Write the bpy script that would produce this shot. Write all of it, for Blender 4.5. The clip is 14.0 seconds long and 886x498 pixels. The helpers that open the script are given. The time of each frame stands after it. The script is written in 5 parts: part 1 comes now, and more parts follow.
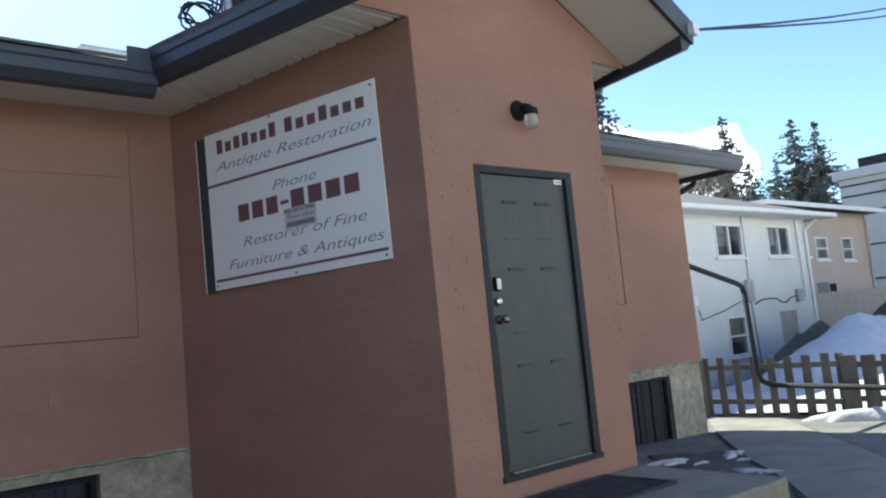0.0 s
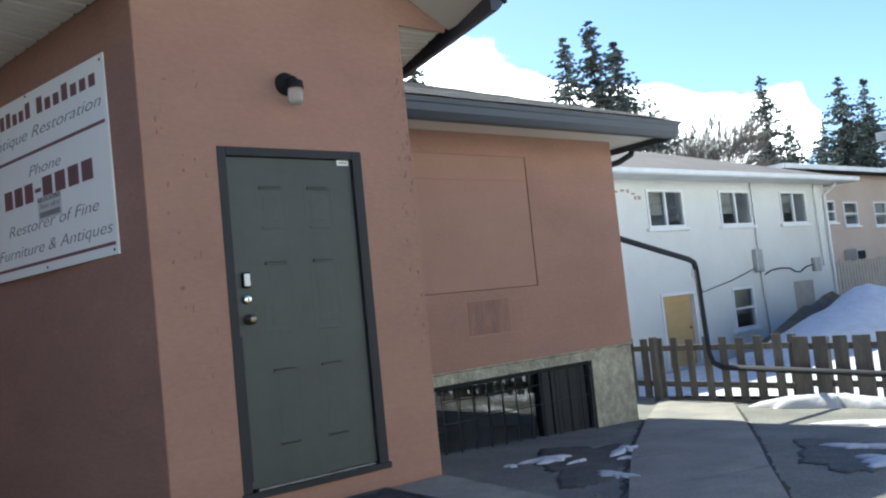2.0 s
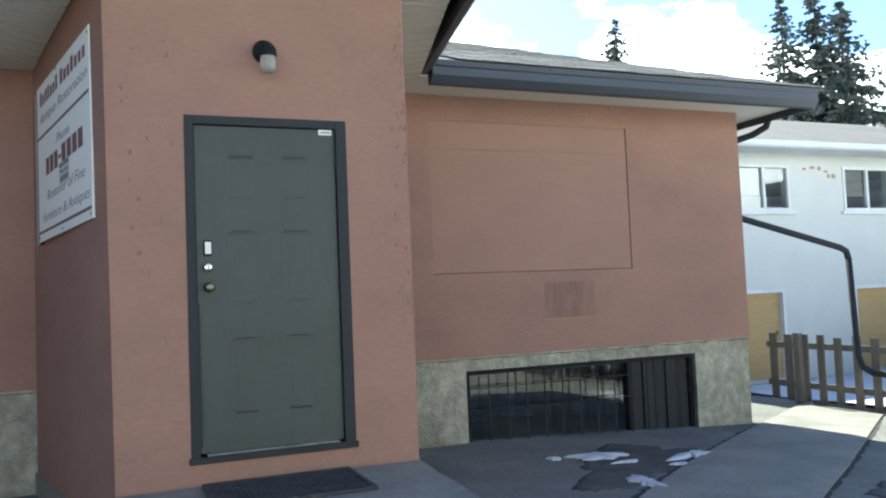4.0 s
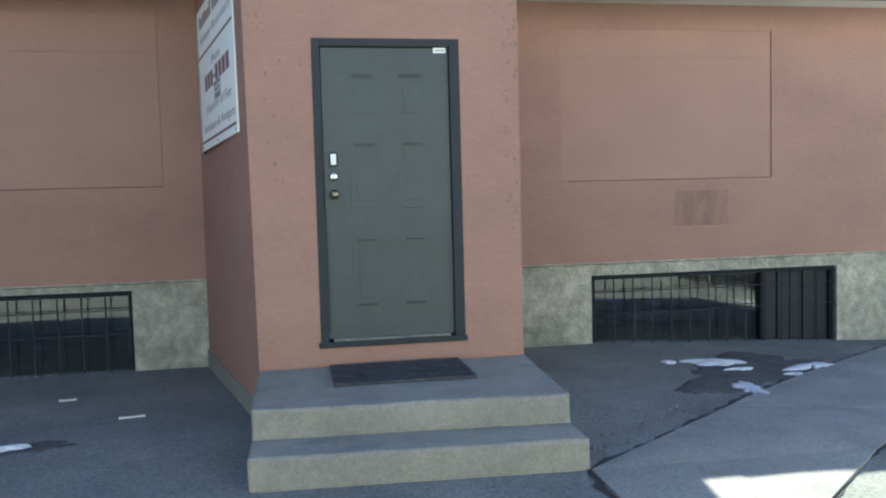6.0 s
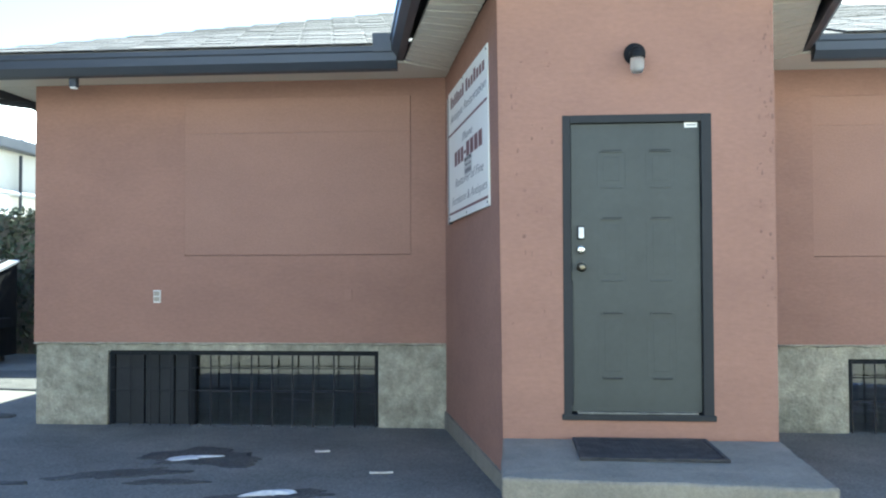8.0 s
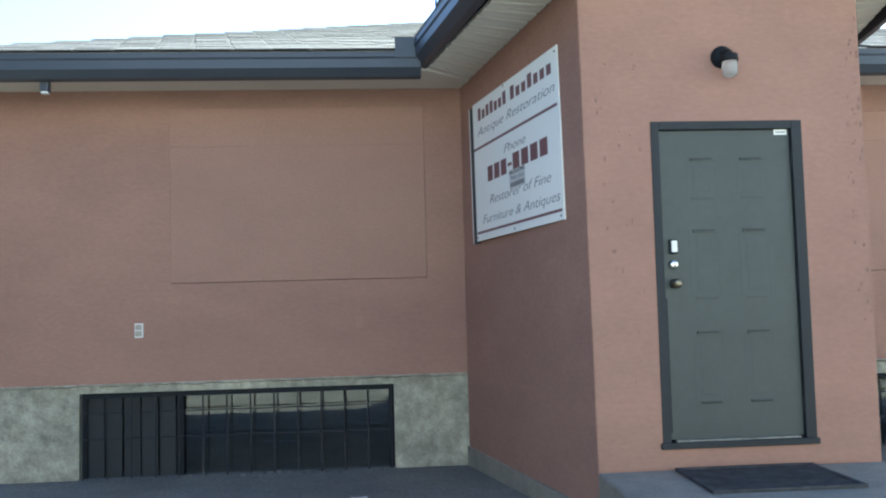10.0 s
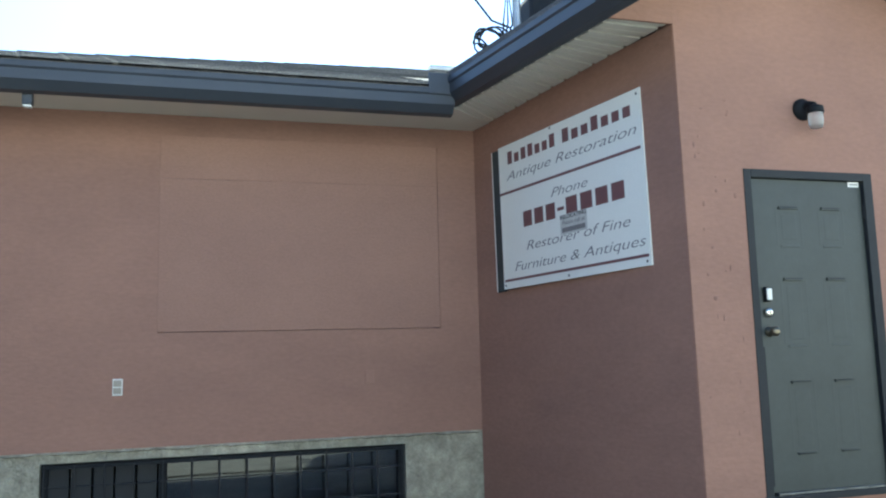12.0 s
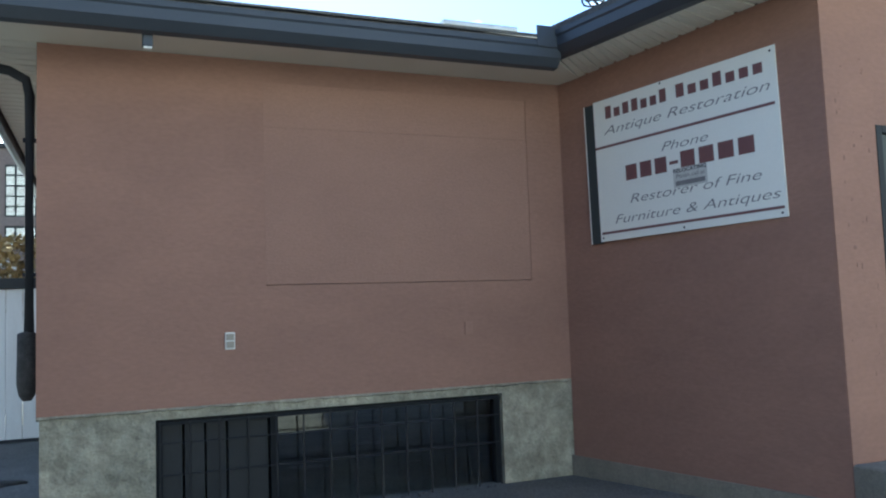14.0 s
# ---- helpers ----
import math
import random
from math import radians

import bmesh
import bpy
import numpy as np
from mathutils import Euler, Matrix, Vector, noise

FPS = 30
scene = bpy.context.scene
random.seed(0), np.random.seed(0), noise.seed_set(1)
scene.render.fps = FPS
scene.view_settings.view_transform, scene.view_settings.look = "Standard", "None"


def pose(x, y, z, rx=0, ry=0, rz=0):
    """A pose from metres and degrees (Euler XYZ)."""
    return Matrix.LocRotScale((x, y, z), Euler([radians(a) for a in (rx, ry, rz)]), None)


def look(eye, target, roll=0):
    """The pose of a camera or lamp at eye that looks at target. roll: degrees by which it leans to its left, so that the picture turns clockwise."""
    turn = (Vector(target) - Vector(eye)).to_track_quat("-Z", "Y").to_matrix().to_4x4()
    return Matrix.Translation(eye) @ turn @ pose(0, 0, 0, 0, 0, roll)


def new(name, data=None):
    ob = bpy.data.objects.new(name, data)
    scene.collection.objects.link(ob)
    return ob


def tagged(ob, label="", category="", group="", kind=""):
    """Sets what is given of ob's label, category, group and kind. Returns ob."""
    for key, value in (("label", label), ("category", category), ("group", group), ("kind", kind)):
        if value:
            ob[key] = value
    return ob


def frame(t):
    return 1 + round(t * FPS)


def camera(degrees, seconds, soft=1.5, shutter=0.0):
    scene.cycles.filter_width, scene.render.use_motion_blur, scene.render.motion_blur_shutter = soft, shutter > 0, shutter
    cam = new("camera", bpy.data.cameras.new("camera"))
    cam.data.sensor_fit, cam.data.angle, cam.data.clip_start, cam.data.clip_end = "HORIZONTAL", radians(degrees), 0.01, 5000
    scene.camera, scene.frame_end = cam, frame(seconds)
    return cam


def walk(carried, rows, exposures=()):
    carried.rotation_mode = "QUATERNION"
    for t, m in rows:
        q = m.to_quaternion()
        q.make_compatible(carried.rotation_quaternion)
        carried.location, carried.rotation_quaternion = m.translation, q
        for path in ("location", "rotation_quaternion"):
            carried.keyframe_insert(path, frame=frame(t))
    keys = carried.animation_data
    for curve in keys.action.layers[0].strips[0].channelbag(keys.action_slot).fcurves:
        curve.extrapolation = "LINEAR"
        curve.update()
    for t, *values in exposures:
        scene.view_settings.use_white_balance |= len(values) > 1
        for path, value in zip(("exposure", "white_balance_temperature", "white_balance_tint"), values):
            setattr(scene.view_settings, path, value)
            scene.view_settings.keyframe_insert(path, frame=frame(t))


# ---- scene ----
cam = camera(57.1, 14.0, soft=2.1)
PATH = [
    (0, (-3.798, -3.829, 1.494), (-2.465, -2.352, 1.701), -5.4),
    (0.5, (-3.349, -4.042, 1.473), (-1.996, -2.576, 1.617), -5.4),
    (1, (-2.863, -4.217, 1.524), (-1.536, -2.726, 1.65), -8.1),
    (1.5, (-2.393, -4.383, 1.531), (-1.031, -2.929, 1.706), -5.9),
    (2, (-1.952, -4.596, 1.52), (-0.723, -3.025, 1.659), -5.7),
    (2.5, (-1.524, -4.699, 1.469), (-0.465, -3.005, 1.565), -4.7),
    (3, (-1.137, -4.881, 1.473), (-0.183, -3.126, 1.57), -5.7),
    (3.5, (-0.77, -4.988, 1.502), (0.112, -3.193, 1.549), -5.3),
    (3.7, (-0.622, -5.029, 1.455), (0.219, -3.217, 1.565), -4.1),
    (5.8, (-0.147, -5.631, 1.485), (0.217, -3.669, 1.351), -2.6),
    (6, (-0.158, -5.616, 1.497), (0.201, -3.652, 1.377), -1.5),
    (6.5, (-0.173, -5.672, 1.509), (-0.157, -3.676, 1.398), -1.0),
    (7, (-0.156, -5.681, 1.492), (-0.044, -3.689, 1.352), 0.7),
    (7.5, (-0.147, -5.678, 1.517), (-0.102, -3.679, 1.451), -1.4),
    (8, (-0.39, -5.7, 1.542), (-0.546, -3.706, 1.592), -0.2),
    (8.2, (-0.41, -5.663, 1.551), (-0.685, -3.684, 1.636), -1.4),
    (10.3, (-1.928, -5.031, 1.504), (-1.658, -3.054, 1.64), -0.3),
    (10.5, (-2.035, -4.955, 1.507), (-1.682, -2.995, 1.694), 0.4),
    (11, (-2.445, -4.804, 1.497), (-1.98, -2.863, 1.62), -1.0),
    (11.5, (-2.785, -4.586, 1.509), (-2.269, -2.66, 1.665), -3.0),
    (12, (-3.325, -4.424, 1.477), (-2.77, -2.519, 1.729), -1.5),
    (12.5, (-3.683, -4.307, 1.489), (-3.175, -2.381, 1.668), -2.7),
    (13, (-4.146, -4.131, 1.483), (-3.669, -2.207, 1.742), -1.6),
    (13.5, (-4.568, -4.051, 1.469), (-3.867, -2.184, 1.626), -2.7),
    (14, (-4.838, -3.944, 1.453), (-4.08, -2.099, 1.602), -2.0),
]
EXPOSURES = [(0.0, 1.72, 6100, 1), (1.5, 1.67, 6100, 1), (3.0, 1.9, 6080, -1), (3.7, 2.02, 6050, -3), (6.0, 2.4, 5900, -6), (7.0, 2.52, 5900, -6),
             (8.2, 2.7, 5820, -7), (10.5, 2.48, 5820, -7), (12.5, 2.36, 5820, -7), (14.0, 2.04, 5780, -7)]
walk(cam, [(t, look(eye, target, roll)) for t, eye, target, roll in PATH], EXPOSURES)

# ---- light ----
SUN_EL, SUN_AZ = 44.2, 9.0
world = bpy.data.worlds.new("sky")
scene.world = world
world.use_nodes = True
wn, wl = world.node_tree.nodes, world.node_tree.links
wn.clear()
w_out = wn.new("ShaderNodeOutputWorld")
w_bg = wn.new("ShaderNodeBackground")
w_sky = wn.new("ShaderNodeTexSky")
w_sky.sky_type, w_sky.sun_disc = "NISHITA", False
w_sky.sun_elevation, w_sky.sun_rotation = radians(SUN_EL), radians(SUN_AZ)
w_sky.air_density, w_sky.dust_density, w_sky.ozone_density = 1.0, 0.4, 3.0
w_tc = wn.new("ShaderNodeTexCoord")
w_map = wn.new("ShaderNodeMapping")
w_map.inputs["Scale"].default_value = (1.0, 1.0, 2.2)
w_map.inputs["Location"].default_value = (0.4, 5.2, 0.0)
w_noise = wn.new("ShaderNodeTexNoise")
w_noise.inputs["Scale"].default_value, w_noise.inputs["Detail"].default_value, w_noise.inputs["Roughness"].default_value = 2.6, 8.0, 0.55
w_sep = wn.new("ShaderNodeSeparateXYZ")
w_low = wn.new("ShaderNodeMapRange")
w_low.inputs["From Min"].default_value, w_low.inputs["From Max"].default_value = 0.155, 0.255
w_low.inputs["To Min"].default_value, w_low.inputs["To Max"].default_value = 0.34, -0.22
w_add = wn.new("ShaderNodeMath")
w_add.operation = "ADD"
w_ramp = wn.new("ShaderNodeMapRange")
w_ramp.interpolation_type = "SMOOTHSTEP"
w_ramp.inputs["From Min"].default_value, w_ramp.inputs["From Max"].default_value = 0.51, 0.56
w_mix = wn.new("ShaderNodeMix")
w_mix.data_type = "RGBA"
w_mix.inputs[7].default_value = (17.0, 17.2, 17.6, 1)
w_bg.inputs["Strength"].default_value = 0.078
wl.new(w_tc.outputs["Generated"], w_map.inputs["Vector"])
wl.new(w_map.outputs[0], w_noise.inputs["Vector"])
wl.new(w_tc.outputs["Generated"], w_sep.inputs[0])
wl.new(w_sep.outputs["Z"], w_low.inputs["Value"])
wl.new(w_noise.outputs[0], w_add.inputs[0])
wl.new(w_low.outputs[0], w_add.inputs[1])
# the low cloud bank breaks off towards the east
w_dot = wn.new("ShaderNodeVectorMath")
w_dot.operation = "DOT_PRODUCT"
w_dot.inputs[1].default_value = (math.sin(radians(85)), math.cos(radians(85)), 0.0)
w_gap = wn.new("ShaderNodeMapRange")
w_gap.interpolation_type = "SMOOTHSTEP"
w_gap.inputs["From Min"].default_value, w_gap.inputs["From Max"].default_value = 0.905, 0.940
w_gap.inputs["To Min"].default_value, w_gap.inputs["To Max"].default_value = 0.0, 0.55
w_sub = wn.new("ShaderNodeMath")
w_sub.operation = "SUBTRACT"
wl.new(w_tc.outputs["Generated"], w_dot.inputs[0])
wl.new(w_dot.outputs["Value"], w_gap.inputs["Value"])
wl.new(w_add.outputs[0], w_sub.inputs[0])
wl.new(w_gap.outputs[0], w_sub.inputs[1])
# and stands higher to the north
w_dot2 = wn.new("ShaderNodeVectorMath")
w_dot2.operation = "DOT_PRODUCT"
w_dot2.inputs[1].default_value = (math.sin(radians(30)), math.cos(radians(30)), 0.0)
w_bank = wn.new("ShaderNodeMapRange")
w_bank.interpolation_type = "SMOOTHSTEP"
w_bank.inputs["From Min"].default_value, w_bank.inputs["From Max"].default_value = 0.895, 0.945
w_bank.inputs["To Min"].default_value, w_bank.inputs["To Max"].default_value = 0.0, 0.30
w_sum = wn.new("ShaderNodeMath")
w_sum.operation = "ADD"
wl.new(w_tc.outputs["Generated"], w_dot2.inputs[0])
wl.new(w_dot2.outputs["Value"], w_bank.inputs["Value"])
wl.new(w_sub.outputs[0], w_sum.inputs[0])
wl.new(w_bank.outputs[0], w_sum.inputs[1])
wl.new(w_sum.outputs[0], w_ramp.inputs["Value"])
wl.new(w_ramp.outputs[0], w_mix.inputs[0])
w_hue = wn.new("ShaderNodeHueSaturation")
w_hue.inputs["Hue"].default_value, w_hue.inputs["Saturation"].default_value = 0.511, 1.10
wl.new(w_sky.outputs[0], w_hue.inputs["Color"])
wl.new(w_hue.outputs[0], w_mix.inputs[6])
wl.new(w_mix.outputs[2], w_bg.inputs["Color"])
wl.new(w_bg.outputs[0], w_out.inputs["Surface"])

sun = new("sun", bpy.data.lights.new("sun", "SUN"))
sun.data.energy, sun.data.angle, sun.data.color = 3.8, radians(0.53), (1.0, 0.93, 0.81)
_a, _e = radians(SUN_AZ), radians(SUN_EL)
sun.matrix_world = look((0, 0, 30), (-10 * math.sin(_a) * math.cos(_e), -10 * math.cos(_a) * math.cos(_e), 30 - 10 * math.sin(_e)))


# ---- materials ----
def material(name, colour, rough=0.8, metal=0.0, vary=0.0, vary_scale=3.0, second=None, fine=0.0, fine_scale=60.0,
             bump=0.0, bump_scale=80.0, spec=0.5, per_piece=0.0, streak=(1, 1, 1), speck=0.0, speck_scale=90.0, coarse=0.0, coarse_scale=3.0):
    """A surface: a base colour with broad stains towards a second colour, fine grain, relief, and a change from piece to piece."""
    m = bpy.data.materials.new(name)
    m.use_nodes = True
    nt = m.node_tree
    nd, ln = nt.nodes, nt.links
    bs = nd["Principled BSDF"]
    bs.inputs["Roughness"].default_value, bs.inputs["Metallic"].default_value = rough, metal
    bs.inputs["Specular IOR Level"].default_value = spec
    tc = nd.new("ShaderNodeTexCoord")
    mp = nd.new("ShaderNodeMapping")
    mp.inputs["Scale"].default_value = streak
    ln.new(tc.outputs["Object"], mp.inputs["Vector"])
    base = nd.new("ShaderNodeMix")
    base.data_type = "RGBA"
    base.inputs[6].default_value = (*colour, 1)
    base.inputs[7].default_value = (*(second or tuple(c * 0.6 for c in colour)), 1)
    broad = nd.new("ShaderNodeTexNoise")
    broad.inputs["Scale"].default_value, broad.inputs["Detail"].default_value, broad.inputs["Roughness"].default_value = vary_scale, 7, 0.65
    ln.new(mp.outputs[0], broad.inputs["Vector"])
    rng = nd.new("ShaderNodeMapRange")
    rng.inputs["From Min"].default_value, rng.inputs["From Max"].default_value = 0.35, 0.72
    rng.inputs["To Min"].default_value, rng.inputs["To Max"].default_value = 0.0, vary
    ln.new(broad.outputs[0], rng.inputs["Value"])
    ln.new(rng.outputs[0], base.inputs[0])
    grain = nd.new("ShaderNodeTexNoise")
    grain.inputs["Scale"].default_value, grain.inputs["Detail"].default_value = fine_scale, 4
    ln.new(mp.outputs[0], grain.inputs["Vector"])
    g2 = nd.new("ShaderNodeMapRange")
    g2.inputs["From Min"].default_value, g2.inputs["From Max"].default_value = 0.25, 0.75
    g2.inputs["To Min"].default_value, g2.inputs["To Max"].default_value = 1 - fine, 1 + fine
    ln.new(grain.outputs[0], g2.inputs["Value"])
    mul = nd.new("ShaderNodeVectorMath")
    mul.operation = "SCALE"
    ln.new(base.outputs[2], mul.inputs[0])
    ln.new(g2.outputs[0], mul.inputs["Scale"])
    last = mul
    if speck:
        cell = nd.new("ShaderNodeTexVoronoi")
        cell.inputs["Scale"].default_value = speck_scale
        ln.new(tc.outputs["Object"], cell.inputs["Vector"])
        tone = nd.new("ShaderNodeSeparateColor")
        ln.new(cell.outputs["Color"], tone.inputs[0])
        g4 = nd.new("ShaderNodeMapRange")
        g4.inputs["To Min"].default_value, g4.inputs["To Max"].default_value = 1 - speck, 1 + speck
        ln.new(tone.outputs[0], g4.inputs["Value"])
        mul = nd.new("ShaderNodeVectorMath")
        mul.operation = "SCALE"
        ln.new(last.outputs[0], mul.inputs[0])
        ln.new(g4.outputs[0], mul.inputs["Scale"])
        last = mul
    if per_piece:
        info = nd.new("ShaderNodeObjectInfo")
        geo = nd.new("ShaderNodeNewGeometry")
        both = nd.new("ShaderNodeMath")
        both.operation = "ADD"
        ln.new(info.outputs["Random"], both.inputs[0])
        ln.new(geo.outputs["Random Per Island"], both.inputs[1])
        g3 = nd.new("ShaderNodeMapRange")
        g3.inputs["From Max"].default_value = 2.0
        g3.inputs["To Min"].default_value, g3.inputs["To Max"].default_value = 1 - per_piece, 1 + per_piece
        ln.new(both.outputs[0], g3.inputs["Value"])
        last = nd.new("ShaderNodeVectorMath")
        last.operation = "SCALE"
        ln.new(mul.outputs[0], last.inputs[0])
        ln.new(g3.outputs[0], last.inputs["Scale"])
    ln.new(last.outputs[0], bs.inputs["Base Color"])
    if bump:
        rel = nd.new("ShaderNodeTexNoise")
        rel.inputs["Scale"].default_value, rel.inputs["Detail"].default_value, rel.inputs["Roughness"].default_value = bump_scale, 6, 0.6
        ln.new(mp.outputs[0], rel.inputs["Vector"])
        bp = nd.new("ShaderNodeBump")
        bp.inputs["Strength"].default_value, bp.inputs["Distance"].default_value = bump, 0.02
        ln.new(rel.outputs[0], bp.inputs["Height"])
        if coarse:
            rel2 = nd.new("ShaderNodeTexNoise")
            rel2.inputs["Scale"].default_value, rel2.inputs["Detail"].default_value = coarse_scale, 3
            ln.new(mp.outputs[0], rel2.inputs["Vector"])
            bp2 = nd.new("ShaderNodeBump")
            bp2.inputs["Strength"].default_value, bp2.inputs["Distance"].default_value = coarse, 0.05
            ln.new(rel2.outputs[0], bp2.inputs["Height"])
            ln.new(bp2.outputs[0], bp.inputs["Normal"])
        ln.new(bp.outputs[0], bs.inputs["Normal"])
    return m


def glass(name, tint=(0.9, 0.95, 0.95)):
    m = material(name, tint, rough=0.02)
    bs = m.node_tree.nodes["Principled BSDF"]
    bs.inputs["Transmission Weight"].default_value, bs.inputs["IOR"].default_value = 1.0, 1.75
    return m


STUCCO = material("stucco", (0.328, 0.189, 0.143), 0.9, vary=0.9, vary_scale=1.3, second=(0.258, 0.150, 0.118), fine=0.07, fine_scale=26, bump=0.24, bump_scale=28, spec=0.2, streak=(0.7, 0.7, 1.4), coarse=0.10, coarse_scale=5)
STUCCO_PATCH = material("stucco_patch", (0.335, 0.197, 0.150), 0.9, vary=0.7, vary_scale=1.4, second=(0.28, 0.164, 0.128), fine=0.07, fine_scale=60, bump=0.25, bump_scale=40, spec=0.2, streak=(0.8, 0.8, 1.5), coarse=0.08)
STUCCO_STAIN = material("stucco_stain", (0.20, 0.122, 0.100), 0.9, vary=1.0, vary_scale=5, second=(0.30, 0.168, 0.128), fine=0.14, bump=0.5, bump_scale=30, streak=(2.2, 1, 0.5), spec=0.2)
CONCRETE = material("foundation_concrete", (0.40, 0.37, 0.29), 0.92, vary=1.0, vary_scale=2.2, second=(0.20, 0.195, 0.155), fine=0.28, fine_scale=11, bump=0.8, bump_scale=28, spec=0.2, coarse=0.5, coarse_scale=7, speck=0.10, speck_scale=70)
STEP_CONCRETE = material("step_concrete", (0.280, 0.258, 0.212), 0.9, vary=1.0, vary_scale=2.8, second=(0.195, 0.182, 0.152), fine=0.10, fine_scale=40, bump=0.35, bump_scale=50, spec=0.2, speck=0.07, speck_scale=110, coarse=0.3, coarse_scale=8)
WALK_CONCRETE = material("walk_concrete", (0.285, 0.27, 0.235), 0.9, vary=1.0, vary_scale=1.6, second=(0.19, 0.186, 0.168), fine=0.18, fine_scale=60, bump=0.5, bump_scale=55, spec=0.2, speck=0.12, speck_scale=90)
ASPHALT = material("asphalt", (0.215, 0.212, 0.188), 0.94, vary=1.0, vary_scale=1.1, second=(0.135, 0.136, 0.123), fine=0.22, fine_scale=45, bump=0.5, bump_scale=95, spec=0.2, speck=0.2, speck_scale=85, coarse=0.12, coarse_scale=5)
WET = material("wet_asphalt", (0.058, 0.060, 0.057), 0.75, vary=1.0, vary_scale=4, second=(0.11, 0.11, 0.102), fine=0.3, fine_scale=60, bump=0.6, bump_scale=95, spec=0.3, speck=0.35, speck_scale=75)
CRACK = material("crack_dirt", (0.035, 0.032, 0.028), 0.95, vary=0.6, vary_scale=9, fine=0.3)
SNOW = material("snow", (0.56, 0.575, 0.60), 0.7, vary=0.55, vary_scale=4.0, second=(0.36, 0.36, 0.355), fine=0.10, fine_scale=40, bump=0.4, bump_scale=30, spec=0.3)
DIRT = material("dirt", (0.15, 0.132, 0.105), 0.95, vary=0.9, vary_scale=2.5, second=(0.08, 0.07, 0.056), fine=0.3, fine_scale=25, bump=0.8, bump_scale=18, spec=0.1)
FASCIA = material("fascia_metal", (0.036, 0.043, 0.056), 0.45, vary=0.5, vary_scale=1.5, second=(0.05, 0.056, 0.068), fine=0.05)
SOFFIT = material("soffit_vinyl", (0.62, 0.60, 0.54), 0.55, vary=0.4, vary_scale=1.2, second=(0.54, 0.52, 0.46), fine=0.03)
SHINGLE = material("asphalt_shingle", (0.17, 0.165, 0.158), 0.95, vary=0.8, vary_scale=1.3, second=(0.10, 0.095, 0.092), fine=0.25, fine_scale=60, bump=0.6, bump_scale=60, per_piece=0.42, spec=0.25, speck=0.2, speck_scale=120)
DOOR_PAINT = material("door_paint", (0.047, 0.055, 0.052), 0.55, vary=0.8, vary_scale=2.2, second=(0.034, 0.039, 0.037), fine=0.06, fine_scale=25, bump=0.06, bump_scale=30)
FRAME_PAINT = material("frame_paint", (0.022, 0.0245, 0.028), 0.65, vary=0.5, vary_scale=4, second=(0.032, 0.034, 0.037), fine=0.08, spec=0.3)
SILL_METAL = material("worn_aluminium", (0.20, 0.20, 0.19), 0.55, 0.4, vary=0.9, vary_scale=9, second=(0.07, 0.07, 0.068), fine=0.15)
WHITE_PLASTIC = material("white_plastic", (0.78, 0.77, 0.73), 0.4, vary=0.3, vary_scale=12, fine=0.02)
CHROME = material("worn_chrome", (0.72, 0.70, 0.62), 0.22, 1.0, vary=0.4, vary_scale=40)
BRASS = material("aged_brass", (0.26, 0.225, 0.16), 0.42, 1.0, vary=0.7, vary_scale=40)
BLACK = material("black_rubber", (0.028, 0.029, 0.032), 0.85, vary=1.0, vary_scale=11, second=(0.085, 0.083, 0.082), fine=0.3, fine_scale=120, bump=0.7, bump_scale=160)
BLACK_METAL = material("black_metal", (0.011, 0.013, 0.016), 0.7, vary=0.5, vary_scale=8, second=(0.02, 0.021, 0.024), fine=0.1, spec=0.2)
IRON = material("painted_iron", (0.020, 0.022, 0.026), 0.65, vary=0.6, vary_scale=9, second=(0.032, 0.03, 0.03), fine=0.12, spec=0.3)
DARK_BOARD = material("dark_board", (0.012, 0.014, 0.017), 0.7, vary=0.7, vary_scale=4, second=(0.022, 0.024, 0.027), fine=0.15)
SIGN_WHITE = material("sign_board", (0.82, 0.82, 0.77), 0.5, vary=0.5, vary_scale=1.5, second=(0.75, 0.75, 0.71), fine=0.02)
SIGN_EDGE = material("sign_backing", (0.035, 0.05, 0.055), 0.5, vary=0.4, vary_scale=6)
SIGN_RED = material("sign_lettering", (0.17, 0.075, 0.075), 0.6, vary=0.4, vary_scale=18, second=(0.11, 0.06, 0.06))
SIGN_GREY = material("sign_script", (0.17, 0.165, 0.17), 0.6, vary=0.5, vary_scale=16, second=(0.27, 0.26, 0.265))
STICKER = material("faded_sticker", (0.58, 0.58, 0.55), 0.6, vary=0.5, vary_scale=20)
WINDOW_GLASS = glass("window_glass")
LAMP_GLASS = glass("lamp_glass", (0.95, 0.95, 0.92))
LAMP_GLASS.node_tree.nodes["Principled BSDF"].inputs["Roughness"].default_value = 0.45
LAMP_GLASS.node_tree.nodes["Principled BSDF"].inputs["Transmission Weight"].default_value = 0.9
PIPE = material("downpipe_paint", (0.026, 0.029, 0.036), 0.9, vary=0.5, vary_scale=5, second=(0.045, 0.045, 0.05), spec=0.25)
FENCE_WOOD = material("weathered_wood", (0.165, 0.153, 0.134), 0.9, vary=0.9, vary_scale=2.2, second=(0.09, 0.084, 0.077), fine=0.25, fine_scale=18, bump=0.5, bump_scale=14, streak=(5, 5, 0.6), per_piece=0.2, spec=0.2)
FENCE_WHITE = material("painted_boards", (0.62, 0.63, 0.64), 0.7, vary=0.6, vary_scale=1.6, second=(0.5, 0.5, 0.5), fine=0.08, streak=(4, 4, 0.5), per_piece=0.06)
